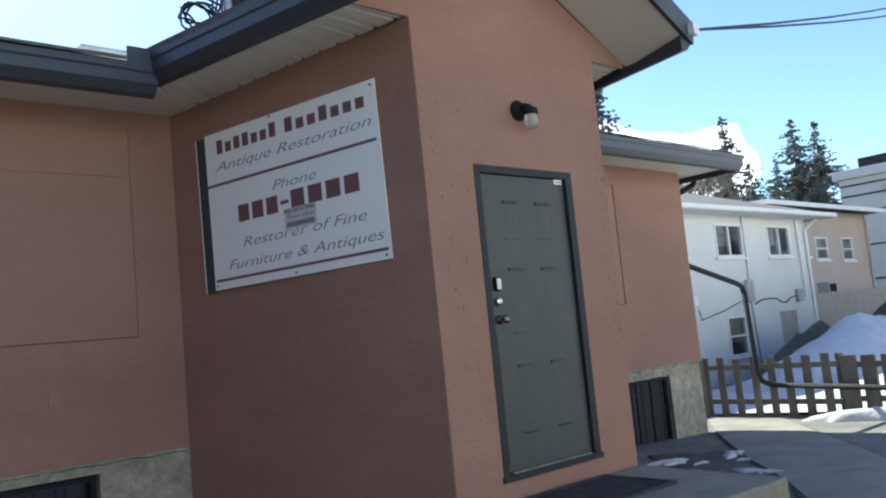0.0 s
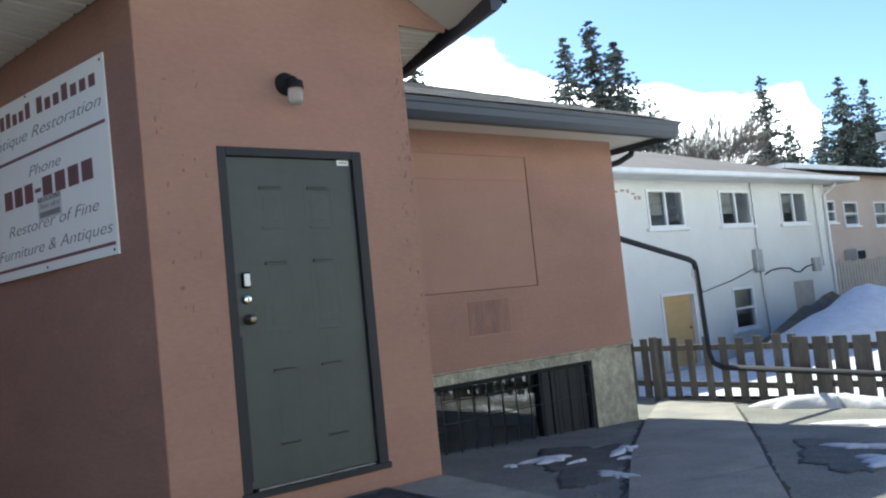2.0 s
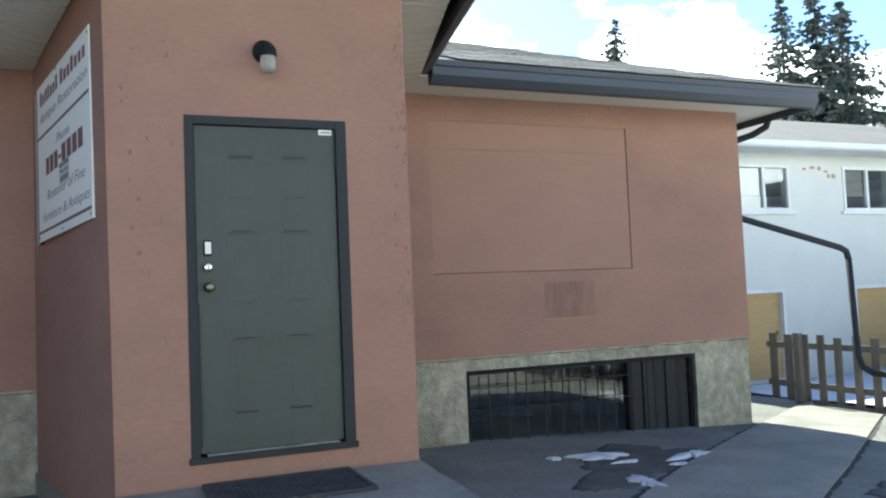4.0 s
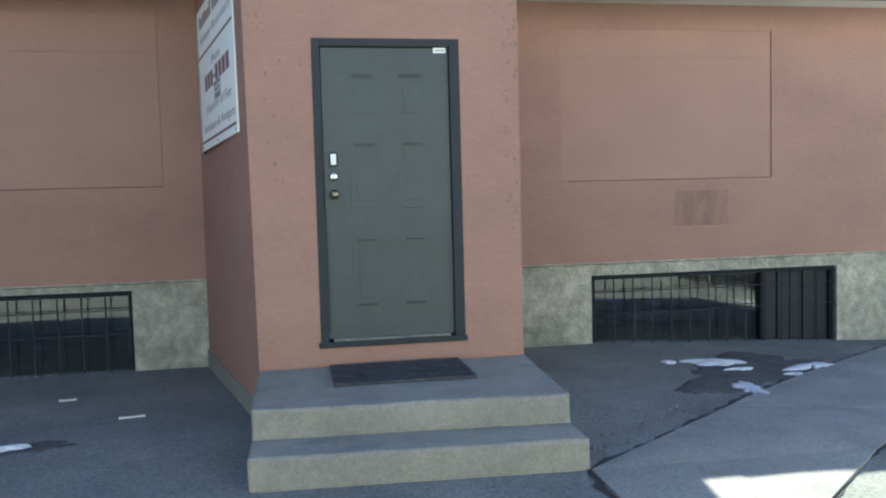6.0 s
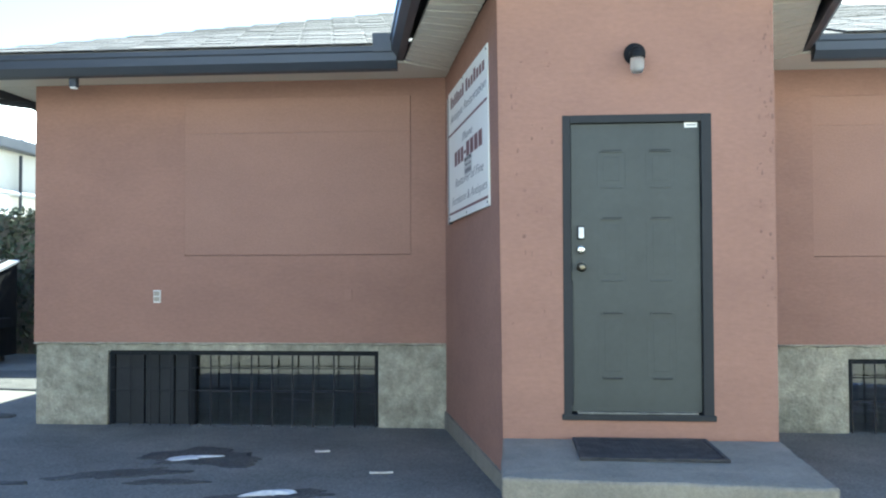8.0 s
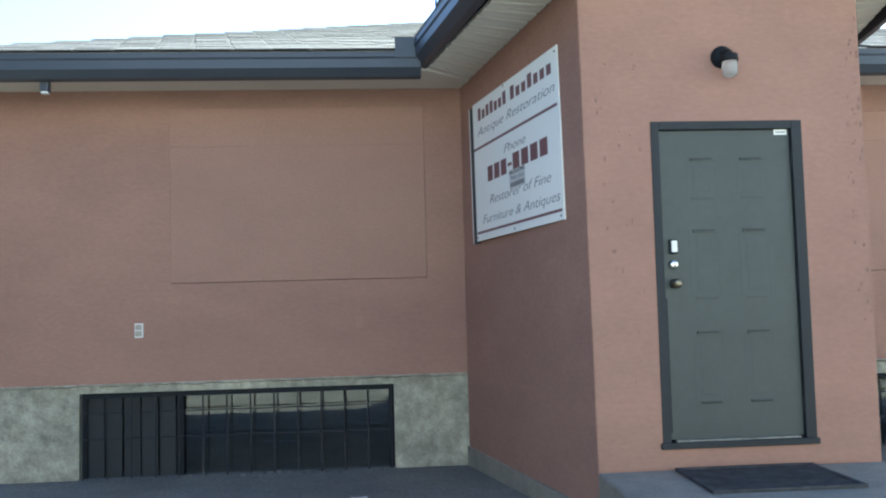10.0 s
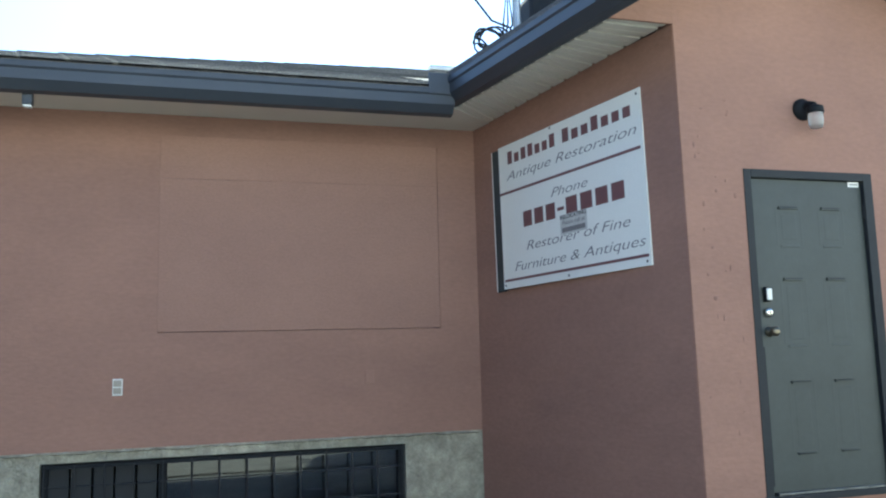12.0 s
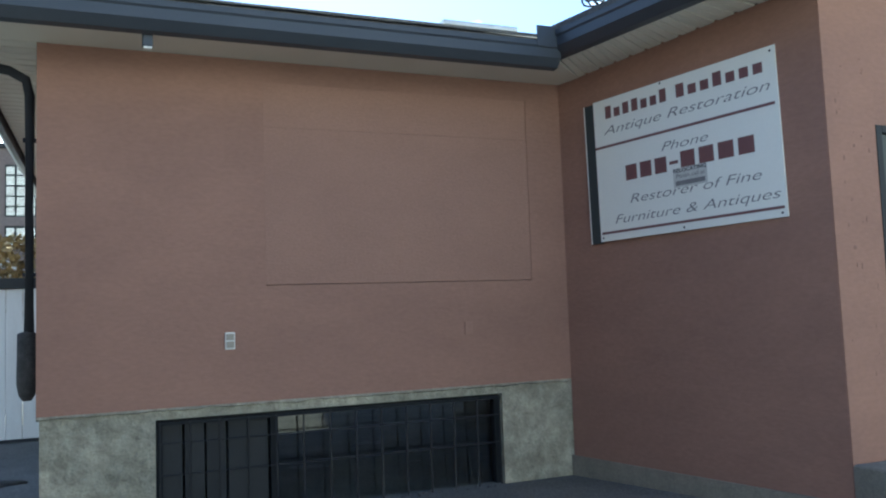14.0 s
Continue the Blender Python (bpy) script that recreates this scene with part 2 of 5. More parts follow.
WHITE_STUCCO = material("white_stucco", (0.64, 0.64, 0.60), 0.9, vary=0.6, vary_scale=0.6, second=(0.55, 0.54, 0.50), fine=0.05, fine_scale=20, bump=0.4, bump_scale=20, spec=0.2)
TAN_STUCCO = material("tan_stucco", (0.47, 0.385, 0.325), 0.9, vary=0.6, vary_scale=0.5, second=(0.37, 0.29, 0.24), fine=0.05, bump=0.3, bump_scale=20, spec=0.2)
GREY_PANEL = material("grey_panel", (0.36, 0.38, 0.39), 0.7, vary=0.6, vary_scale=0.25, second=(0.28, 0.3, 0.31), fine=0.04)
BRICK_DARK = material("dark_brick", (0.12, 0.10, 0.095), 0.85, vary=0.6, vary_scale=0.8, second=(0.12, 0.08, 0.07), fine=0.2, fine_scale=9)
CREAM_WALL = material("cream_wall", (0.62, 0.58, 0.48), 0.85, vary=0.7, vary_scale=0.5, second=(0.5, 0.47, 0.39), fine=0.06)
TRIM_WHITE = material("white_trim", (0.74, 0.74, 0.72), 0.6, vary=0.4, vary_scale=2, fine=0.03)
FLAT_ROOF = material("old_roofing", (0.15, 0.138, 0.13), 0.95, vary=0.9, vary_scale=0.7, second=(0.10, 0.09, 0.085), fine=0.2, fine_scale=12, bump=0.5, bump_scale=10)
PLYWOOD = material("plywood", (0.50, 0.34, 0.15), 0.8, vary=0.7, vary_scale=1.5, second=(0.38, 0.25, 0.11), fine=0.1, streak=(1, 1, 6))
GREY_BOARD = material("grey_hoarding", (0.40, 0.36, 0.30), 0.85, vary=0.6, vary_scale=2, fine=0.08)
NEEDLES = material("spruce_needles", (0.10, 0.122, 0.108), 0.9, vary=0.8, vary_scale=0.9, second=(0.13, 0.13, 0.112), fine=0.3, fine_scale=7, per_piece=0.4, spec=0.1)
BARK = material("bark", (0.13, 0.105, 0.085), 0.95, vary=0.8, vary_scale=4, fine=0.3, fine_scale=14, bump=0.7, bump_scale=16, spec=0.1)
TWIG = material("bare_twigs", (0.25, 0.225, 0.20), 0.95, vary=0.6, vary_scale=1.5, fine=0.2, spec=0.1)
IVY = material("ivy_leaves", (0.045, 0.07, 0.035), 0.75, vary=0.8, vary_scale=1.8, second=(0.10, 0.085, 0.05), fine=0.3, per_piece=0.35)
DRY_LEAVES = material("dry_leaves", (0.36, 0.25, 0.11), 0.85, vary=0.8, vary_scale=4, second=(0.22, 0.2, 0.1), fine=0.3, per_piece=0.4)
BIN_GREEN = material("bin_green", (0.02, 0.11, 0.085), 0.5, vary=0.5, vary_scale=3)
BIN_BLACK = material("bin_steel", (0.012, 0.013, 0.015), 0.6, vary=0.6, vary_scale=3, second=(0.03, 0.028, 0.026), fine=0.15, spec=0.12)
LID_GREY = material("bin_lid", (0.52, 0.53, 0.53), 0.55, vary=0.5, vary_scale=3)
CABLE = material("cable_sheath", (0.025, 0.025, 0.027), 0.6)
GALV = material("galvanised_steel", (0.45, 0.46, 0.46), 0.45, 0.8, vary=0.5, vary_scale=6)
LINE_PAINT = material("line_paint", (0.36, 0.35, 0.32), 0.9, vary=1.0, vary_scale=7, second=(0.17, 0.168, 0.15), fine=0.3, fine_scale=50, bump=0.4, bump_scale=95, speck=0.2, speck_scale=85)
PAPER = material("paper_scrap", (0.68, 0.66, 0.6), 0.9, vary=0.5, vary_scale=15)
PEBBLE = material("gravel", (0.15, 0.14, 0.128), 0.95, vary=0.6, vary_scale=8, per_piece=0.4)


# ---- building helpers ----
def box(bm, x0, x1, y0, y1, z0, z1, bevel=0.0, turn=None):
    made = bmesh.ops.create_cube(bm, size=1.0)["verts"]
    c = Matrix.Translation(((x0 + x1) / 2, (y0 + y1) / 2, (z0 + z1) / 2)) @ Matrix.Diagonal((abs(x1 - x0), abs(y1 - y0), abs(z1 - z0), 1))
    bmesh.ops.transform(bm, matrix=(turn or Matrix()) @ c, verts=made)
    if bevel:
        edges = list({e for v in made for e in v.link_edges})
        bmesh.ops.bevel(bm, geom=edges, offset=bevel, segments=2, profile=0.6, affect="EDGES")
    return bm


def prism(bm, outline, low, high):
    """A solid over a plan outline (counter-clockwise). low and high: heights, or functions of x, y."""
    f0 = low if callable(low) else (lambda x, y: low)
    f1 = high if callable(high) else (lambda x, y: high)
    a = [bm.verts.new((x, y, f0(x, y))) for x, y in outline]
    b = [bm.verts.new((x, y, f1(x, y))) for x, y in outline]
    n = len(outline)
    bm.faces.new(a[::-1])
    bm.faces.new(b)
    for i in range(n):
        bm.faces.new((a[i], a[(i + 1) % n], b[(i + 1) % n], b[i]))
    return bm


def solid(bm, front, shift):
    """A solid from a flat outline of 3D points, pushed along shift."""
    a = [bm.verts.new(p) for p in front]
    b = [bm.verts.new(Vector(p) + Vector(shift)) for p in front]
    n = len(front)
    bm.faces.new(a)
    bm.faces.new(b[::-1])
    for i in range(n):
        bm.faces.new((a[i], b[i], b[(i + 1) % n], a[(i + 1) % n]))
    bmesh.ops.recalc_face_normals(bm, faces=bm.faces[:])
    return bm


def tube(bm, points, radius, sides=8):
    """A round bar along points; radius one number or one per point."""
    pts = [Vector(p) for p in points]
    rad = radius if isinstance(radius, (list, tuple)) else [radius] * len(pts)
    rings = []
    for i, p in enumerate(pts):
        d = (pts[min(i + 1, len(pts) - 1)] - pts[max(i - 1, 0)]).normalized()
        side = d.cross(Vector((0, 0, 1)))
        side = side.normalized() if side.length > 1e-3 else Vector((1, 0, 0))
        up = side.cross(d)
        rings.append([bm.verts.new(p + rad[i] * (math.cos(2 * math.pi * k / sides) * side + math.sin(2 * math.pi * k / sides) * up)) for k in range(sides)])
    for a, b in zip(rings, rings[1:]):
        for k in range(sides):
            bm.faces.new((a[k], a[(k + 1) % sides], b[(k + 1) % sides], b[k]))
    bm.faces.new(rings[0][::-1])
    bm.faces.new(rings[-1])
    return bm


def lathe(bm, profile, centre, axis="z", sides=20):
    """A turned body: profile of (radius, along)."""
    rings = []
    for r, h in profile:
        ring = []
        for k in range(sides):
            c, s = math.cos(2 * math.pi * k / sides) * r, math.sin(2 * math.pi * k / sides) * r
            off = (c, s, h) if axis == "z" else (c, -h, s)
            ring.append(bm.verts.new(Vector(centre) + Vector(off)))
        rings.append(ring)
    for a, b in zip(rings, rings[1:]):
        for k in range(sides):
            bm.faces.new((a[k], a[(k + 1) % sides], b[(k + 1) % sides], b[k]))
    bm.faces.new(rings[0][::-1])
    bm.faces.new(rings[-1])
    bmesh.ops.recalc_face_normals(bm, faces=bm.faces[:])
    return bm


def mesh_from(bm, name, mat, smooth=False):
    me = bpy.data.meshes.new(name)
    bm.normal_update()
    bm.to_mesh(me)
    bm.free()
    me.materials.append(mat)
    if smooth:
        for p in me.polygons:
            p.use_smooth = True
    return me


def part(name, bm, mat, parent=None, label="", smooth=False):
    ob = new(name, mesh_from(bm, name, mat, smooth))
    if parent is not None:
        ob.parent = parent
        ob.matrix_parent_inverse = Matrix.Translation(-parent.location)
    if label:
        ob["label"] = label
    return ob


def thing(name, at, label, category, group="", kind=""):
    ob = new(name)
    ob.location = at
    ob.empty_display_size = 0.1
    return tagged(ob, label, category, group, kind)


def setting(name, bm, mat, label="", category="", smooth=False):
    return tagged(part(name, bm, mat, None, "", smooth), label, category, "", "structure")


def B(*a, **k):
    return box(bmesh.new(), *a, **k)


# ---- the ground ----
def ground_z(x, y):
    z = 0.03 - 0.022 * min(max(y + 1.4, 0.0), 4.2)
    z -= 0.046 * min(max(x - 3.0, 0.0), 6.0)
    if x > 8.7:
        z -= 0.09 * min(max(y - 3.5, 0.0), 6.0) * min((x - 8.7) / 2.0, 1.0)
    return z


def near_far(lo, hi, step, reach):
    core = np.arange(lo, hi + step / 2, step)
    out = step * np.cumsum(1.35 ** np.arange(1, 40))
    return np.concatenate([(lo - out[out < reach])[::-1], core, (hi + out[out < reach])])


def grid_sheet(xs, ys, height):
    bm = bmesh.new()
    rows = [[bm.verts.new((x, y, height(x, y))) for x in xs] for y in ys]
    for a, b in zip(rows, rows[1:]):
        for i in range(len(a) - 1):
            bm.faces.new((a[i], a[i + 1], b[i + 1], b[i]))
    return bm


setting("ground", grid_sheet(near_far(-10, 12, 0.5, 1800), near_far(-8, 10, 0.5, 1800), lambda x, y: ground_z(x, y)), ASPHALT,
        "grey patched asphalt yard in front of the building", "ground", smooth=True)


def blob(centre, size, points, seed, rough=0.3, turn=0.0, stretch_at=None):
    """A ragged closed outline about a centre."""
    rnd = random.Random(seed)
    ph = [rnd.uniform(0, 6.28) for _ in range(5)]
    out = []
    for k in range(points):
        a = 2 * math.pi * k / points
        r = 1 + rough * (0.5 * math.sin(2 * a + ph[0]) + 0.4 * math.sin(3 * a + ph[1]) + 0.3 * math.sin(5 * a + ph[2]) + 0.25 * math.sin(9 * a + ph[3])) + rnd.uniform(-0.5, 0.5) * rough * 0.35
        x, y = size[0] * r * math.cos(a), size[1] * r * math.sin(a)
        c, s = math.cos(turn), math.sin(turn)
        out.append((centre[0] + c * x - s * y, centre[1] + s * x + c * y))
    return out


def patch_mesh(outline, lift, thick=0.0):
    """A thin patch lying on the ground; thick: it swells towards its middle."""
    bm = bmesh.new()
    cx, cy = sum(p[0] for p in outline) / len(outline), sum(p[1] for p in outline) / len(outline)
    levels = ((1.0, 0.0), (0.86, 0.45), (0.62, 0.8), (0.3, 1.0))
    rings = []
    for k, h in levels:
        ring = []
        for x, y in outline:
            px, py = cx + k * (x - cx), cy + k * (y - cy)
            n = noise.noise(Vector((px * 3, py * 3, 1.7))) * 0.5 + noise.noise(Vector((px * 9, py * 9, 4.7))) * 0.3
            ring.append(bm.verts.new((px, py, ground_z(px, py) + lift + thick * h * (1 + 0.7 * n))))
        rings.append(ring)
    n = len(outline)
    for a, b in zip(rings, rings[1:]):
        for i in range(n):
            bm.faces.new((a[i], a[(i + 1) % n], b[(i + 1) % n], b[i]))
    bm.faces.new(rings[-1])
    base = [bm.verts.new((v.co.x, v.co.y, v.co.z - 0.03)) for v in rings[0]]
    for i in range(n):
        bm.faces.new((base[i], base[(i + 1) % n], rings[0][(i + 1) % n], rings[0][i]))
    return bm


# concrete walk from the gate past the steps
left_edge = [(1.30, -4.6), (1.32, -2.4), (1.35, -1.57), (2.76, -0.50), (4.02, 0.53), (5.32, 1.48), (6.62, 2.42), (8.62, 3.75)]
right_edge = [(1.75, -4.6), (2.05, -2.45), (3.0, -1.65), (4.1, -0.84), (5.2, -0.07), (6.3, 0.73), (7.4, 1.54), (8.62, 2.42)]


def slab_mesh(a, b, p, q, n=7):
    """A cast slab that follows the fall of the ground, with a worn edge."""
    bm = bmesh.new()
    rows = []
    for j in range(n + 1):
        row = []
        for i in range(n + 1):
            v = a.lerp(b, i / n).lerp(q.lerp(p, i / n), j / n)
            edge = i in (0, n) or j in (0, n)
            row.append(bm.verts.new((v.x, v.y, ground_z(v.x, v.y) + (0.018 if edge else 0.026))))
        rows.append(row)
    for r0, r1 in zip(rows, rows[1:]):
        for i in range(n):
            bm.faces.new((r0[i], r0[i + 1], r1[i + 1], r1[i]))
    rim = rows[0] + [r[-1] for r in rows[1:]] + rows[-1][-2::-1] + [r[0] for r in rows[-2:0:-1]]
    low = [bm.verts.new((v.co.x, v.co.y, v.co.z - 0.12)) for v in rim]
    for i in range(len(rim)):
        k = (i + 1) % len(rim)
        bm.faces.new((rim[k], rim[i], low[i], low[k]))
    return bm


pavement = setting("pavement", B(1.45, 1.5, -3.5, -3.4, -0.1, -0.05), WALK_CONCRETE, "worn pale concrete walk leading to the picket gate", "pavement")
for k in range(7):
    a, b, p, q = (Vector(v) for v in (left_edge[k], right_edge[k], right_edge[k + 1], left_edge[k + 1]))
    mid = (a + b + p + q) / 4
    part("slab", slab_mesh(*[v + (mid - v).normalized() * 0.008 for v in (a, b, p, q)]), WALK_CONCRETE, pavement)


def ribbon(path, width, lift, seed, ragged=(0.35, 1.2), stray=0.012):
    rnd = random.Random(seed)
    bm = bmesh.new()
    pts = []
    for (x0, y0), (x1, y1) in zip(path, path[1:]):
        n = max(2, int(math.hypot(x1 - x0, y1 - y0) / 0.08))
        for k in range(n):
            pts.append((x0 + (x1 - x0) * k / n + rnd.gauss(0, stray), y0 + (y1 - y0) * k / n + rnd.gauss(0, stray)))
    left, right = [], []
    for i, (x, y) in enumerate(pts):
        a, b = pts[max(i - 1, 0)], pts[min(i + 1, len(pts) - 1)]
        d = Vector((b[0] - a[0], b[1] - a[1], 0)).normalized()
        w = width * rnd.uniform(*ragged) / 2
        left.append(bm.verts.new((x - d.y * w, y + d.x * w, ground_z(x, y) + lift)))
        right.append(bm.verts.new((x + d.y * w, y - d.x * w, ground_z(x, y) + lift)))
    for i in range(len(pts) - 1):
        bm.faces.new((right[i], right[i + 1], left[i + 1], left[i]))
    return bm


setting("trim_walk_edge", ribbon([(1.30, -3.2), (1.34, -1.55), (2.74, -0.48), (4.0, 0.55), (5.3, 1.5), (6.6, 2.44)], 0.055, 0.006, 3), CRACK, "dirt-filled gap along the concrete walk", "gap")
setting("trim_walk_crack", ribbon([(1.78, -3.9), (2.07, -2.44), (2.62, -1.93), (3.02, -1.63), (4.12, -0.84), (5.22, -0.07), (6.32, 0.73), (7.42, 1.54), (8.6, 2.42)], 0.055, 0.005, 4, (0.45, 1.1), 0.008), CRACK, "ragged dirt-filled crack beside the walk", "crack")
setting("trim_asphalt_crack", ribbon([(-2.45, -1.9), (-2.23, -1.27), (-1.95, -0.58), (-1.6, -0.1)], 0.012, 0.004, 5, (0.1, 1.3), 0.018), CRACK, "thin crack in the asphalt", "crack")

# ---- wet and dark patches, snow remains, scraps ----
for at, size, turn, seed, name_label in (((-2.93, 0.98), (0.46, 0.36), 0.05, 11, "dark wet ring of meltwater around old snow"), ((-3.34, 0.33), (0.44, 0.15), 0.42, 12, "dark trickle of meltwater on asphalt"), ((-2.88, 0.10), (0.24, 0.09), 0.15, 16, "small dark wet spot on asphalt"), ((-4.15, -0.02), (0.3, 0.05), 0.1, 17, "dark wet streak on asphalt"),
                                        ((-1.96, -0.19), (0.33, 0.13), 0.25, 13, "dark wet spot around a snow remnant"), ((3.72, 0.82), (0.98, 0.50), 0.66, 14, "dark meltwater patch beside the walk"),
                                        ((4.95, -1.05), (0.9, 0.42), 0.5, 15, "broad dark wet patch on asphalt"), ((4.75, -1.5), (0.35, 0.12), 0.4, 19, "small dark wet spot on asphalt"), ((-8.3, 5.7), (2.3, 0.9), 0.0, 33, "dark patch of ground before the dumpster"), ((-7.4, 3.1), (1.3, 0.55), 0.1, 34, "dark patch of ground beside the building")):
    ob = part("puddle", patch_mesh(blob(at, size, 90, seed, 0.36, turn), 0.003 + 0.0006 * (seed - 10)), WET, None, "", True)
    tagged(ob, name_label, "puddle", "wet patches")

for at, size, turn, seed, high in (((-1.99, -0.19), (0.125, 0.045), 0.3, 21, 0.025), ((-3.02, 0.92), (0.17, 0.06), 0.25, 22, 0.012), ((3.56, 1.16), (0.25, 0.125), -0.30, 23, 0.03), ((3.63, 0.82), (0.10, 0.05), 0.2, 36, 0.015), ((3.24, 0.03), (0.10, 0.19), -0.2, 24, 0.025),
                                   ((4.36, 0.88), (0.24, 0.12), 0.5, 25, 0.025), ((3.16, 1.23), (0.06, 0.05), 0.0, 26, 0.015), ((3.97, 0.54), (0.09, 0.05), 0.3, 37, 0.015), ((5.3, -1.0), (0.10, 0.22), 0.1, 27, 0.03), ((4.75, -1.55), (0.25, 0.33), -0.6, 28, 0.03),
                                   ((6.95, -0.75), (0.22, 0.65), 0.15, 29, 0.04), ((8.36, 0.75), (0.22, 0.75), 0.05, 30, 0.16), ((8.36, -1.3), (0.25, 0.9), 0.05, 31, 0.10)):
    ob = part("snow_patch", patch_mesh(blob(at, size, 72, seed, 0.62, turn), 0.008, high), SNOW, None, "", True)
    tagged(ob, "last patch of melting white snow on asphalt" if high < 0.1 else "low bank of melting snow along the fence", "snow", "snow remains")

for (x, y), turn, (a, b) in (((-1.98, 1.25), 0.2, (0.065, 0.022)), ((-1.35, 0.48), 0.15, (0.09, 0.011))):
    bm = bmesh.new()
    pts = [(-a, -b), (a * 0.2, -b * 1.2), (a, -b * 0.7), (a * 0.9, b), (-a * 0.1, b * 0.8), (-a, b * 1.1)]
    prism(bm, [(x + u * math.cos(turn) - v * math.sin(turn), y + u * math.sin(turn) + v * math.cos(turn)) for u, v in pts], lambda p, q: ground_z(p, q) + 0.004, lambda p, q: ground_z(p, q) + 0.012 + 0.05 * abs(p - x))
    tagged(part("paper_scrap", bm, PAPER), "crumpled white paper scrap lying on asphalt", "litter", "paper scraps")

bm = bmesh.new()
rnd = random.Random(41)
for k in range(130):
    if k < 60:
        f = rnd.random()
        x, y = 1.46 + 1.2 * f * f + rnd.gauss(0, 0.06), -1.28 + 0.95 * f * f + rnd.gauss(0, 0.05) + 0.06
    else:
        x, y = rnd.uniform(-4.4, -1.8), 2.44 + rnd.gauss(0, 0.03)
    r = rnd.uniform(0.004, 0.013)
    v = bmesh.ops.create_icosphere(bm, subdivisions=1, radius=r)["verts"]
    bmesh.ops.transform(bm, matrix=pose(x, y, ground_z(x, y) + r * 0.5, rnd.uniform(0, 90), rnd.uniform(0, 90), 0) @ Matrix.Diagonal((1.4, 1, 0.7, 1)), verts=v)
tagged(part("gravel", bm, PEBBLE), "loose pebbles and crumbs beside the steps and under the window", "gravel", kind="stuff")

for k, line in enumerate(([(-4.6, -1.70), (-0.95, -1.63)], [(-0.96, -1.66), (-1.18, -2.3), (-1.9, -5.0)])):
    bm = ribbon(line, 0.095, 0.004 + 0.002 * k, 60 + k, (0.92, 1.06), 0.002)
    setting("road_marking", bm, LINE_PAINT, "worn white painted parking line on asphalt", "road marking")

# ---- the building: foundation and walls ----
WALL_Y, BACK_Y, XL, XR = 2.47, 13.0, -5.32, 6.575
TOP_F, SOFFIT_Z = 0.80, 3.48


def holed(bm, x0, x1, z0, z1, y0, y1, holes):
    """A wall in one piece, with openings cut through it."""
    xs = sorted({x0, x1, *[h[0] for h in holes], *[h[1] for h in holes]})
    zs = sorted({z0, z1, *[min(max(v, z0), z1) for h in holes for v in h[2:]]})
    full = {}
    for i in range(len(xs) - 1):
        for j in range(len(zs) - 1):
            u, w = (xs[i] + xs[i + 1]) / 2, (zs[j] + zs[j + 1]) / 2
            full[i, j] = not any(h[0] < u < h[1] and h[2] < w < h[3] for h in holes)
    made = {}

    def at(i, j, y):
        if (i, j, y) not in made:
            made[i, j, y] = bm.verts.new((xs[i], y, zs[j]))
        return made[i, j, y]

    for (i, j), solid_here in full.items():
        if not solid_here:
            continue
        c = ((i, j), (i + 1, j), (i + 1, j + 1), (i, j + 1))
        bm.faces.new([at(*p, y0) for p in c])
        bm.faces.new([at(*p, y1) for p in c[::-1]])
        for (p, q), side in zip(zip(c, c[1:] + c[:1]), ((i, j - 1), (i + 1, j), (i, j + 1), (i - 1, j))):
            if not full.get(side, False):
                bm.faces.new((at(*q, y0), at(*p, y0), at(*p, y1), at(*q, y1)))
    bmesh.ops.recalc_face_normals(bm, faces=bm.faces[:])
    return bm


LW, RW = (-4.53, -1.69, -0.5, 0.715), (2.90, 5.78, -0.5, 0.66)
foundation = setting("wall_foundation", holed(bmesh.new(), XL + 0.02, XR - 0.02, -0.7, TOP_F, WALL_Y + 0.018, WALL_Y + 0.25, (LW, RW)), CONCRETE, "stained grey concrete foundation wall", "foundation")
for name, a, b in (("wall_foundation_left", XL + 0.02, XL + 0.25), ("wall_foundation_right", XR - 0.25, XR - 0.02)):
    setting(name, B(a, b, WALL_Y + 0.25, BACK_Y, -0.7, TOP_F), CONCRETE, "grey concrete foundation wall", "foundation")
setting("wall_foundation_back", B(XL + 0.02, XR - 0.02, BACK_Y, BACK_Y + 0.25, -0.7, TOP_F), CONCRETE, "grey concrete foundation wall", "foundation")
setting("floor", B(XL + 0.25, XR - 0.25, WALL_Y + 0.3, BACK_Y, TOP_F + 0.1, TOP_F + 0.3), DARK_BOARD, "dark timber floor inside", "floor")
LP, RP = (-3.705, -1.354, 1.69, 3.31), (2.588, 4.972, 1.652, 3.22)
wall = setting("wall_front", holed(bmesh.new(), XL, XR, TOP_F, 3.56, WALL_Y, WALL_Y + 0.25, (LP, RP)), STUCCO, "terracotta-red stucco wall with filled-in window panels", "wall")
for name, a, b in (("wall_left", XL, XL + 0.25), ("wall_right", XR - 0.25, XR)):
    setting(name, B(a, b, WALL_Y + 0.25, BACK_Y, TOP_F, 3.56), STUCCO, "terracotta-red stucco side wall", "wall")
setting("wall_back", B(XL, XR, BACK_Y, BACK_Y + 0.25, TOP_F, 3.56), STUCCO, "terracotta-red stucco back wall", "wall")
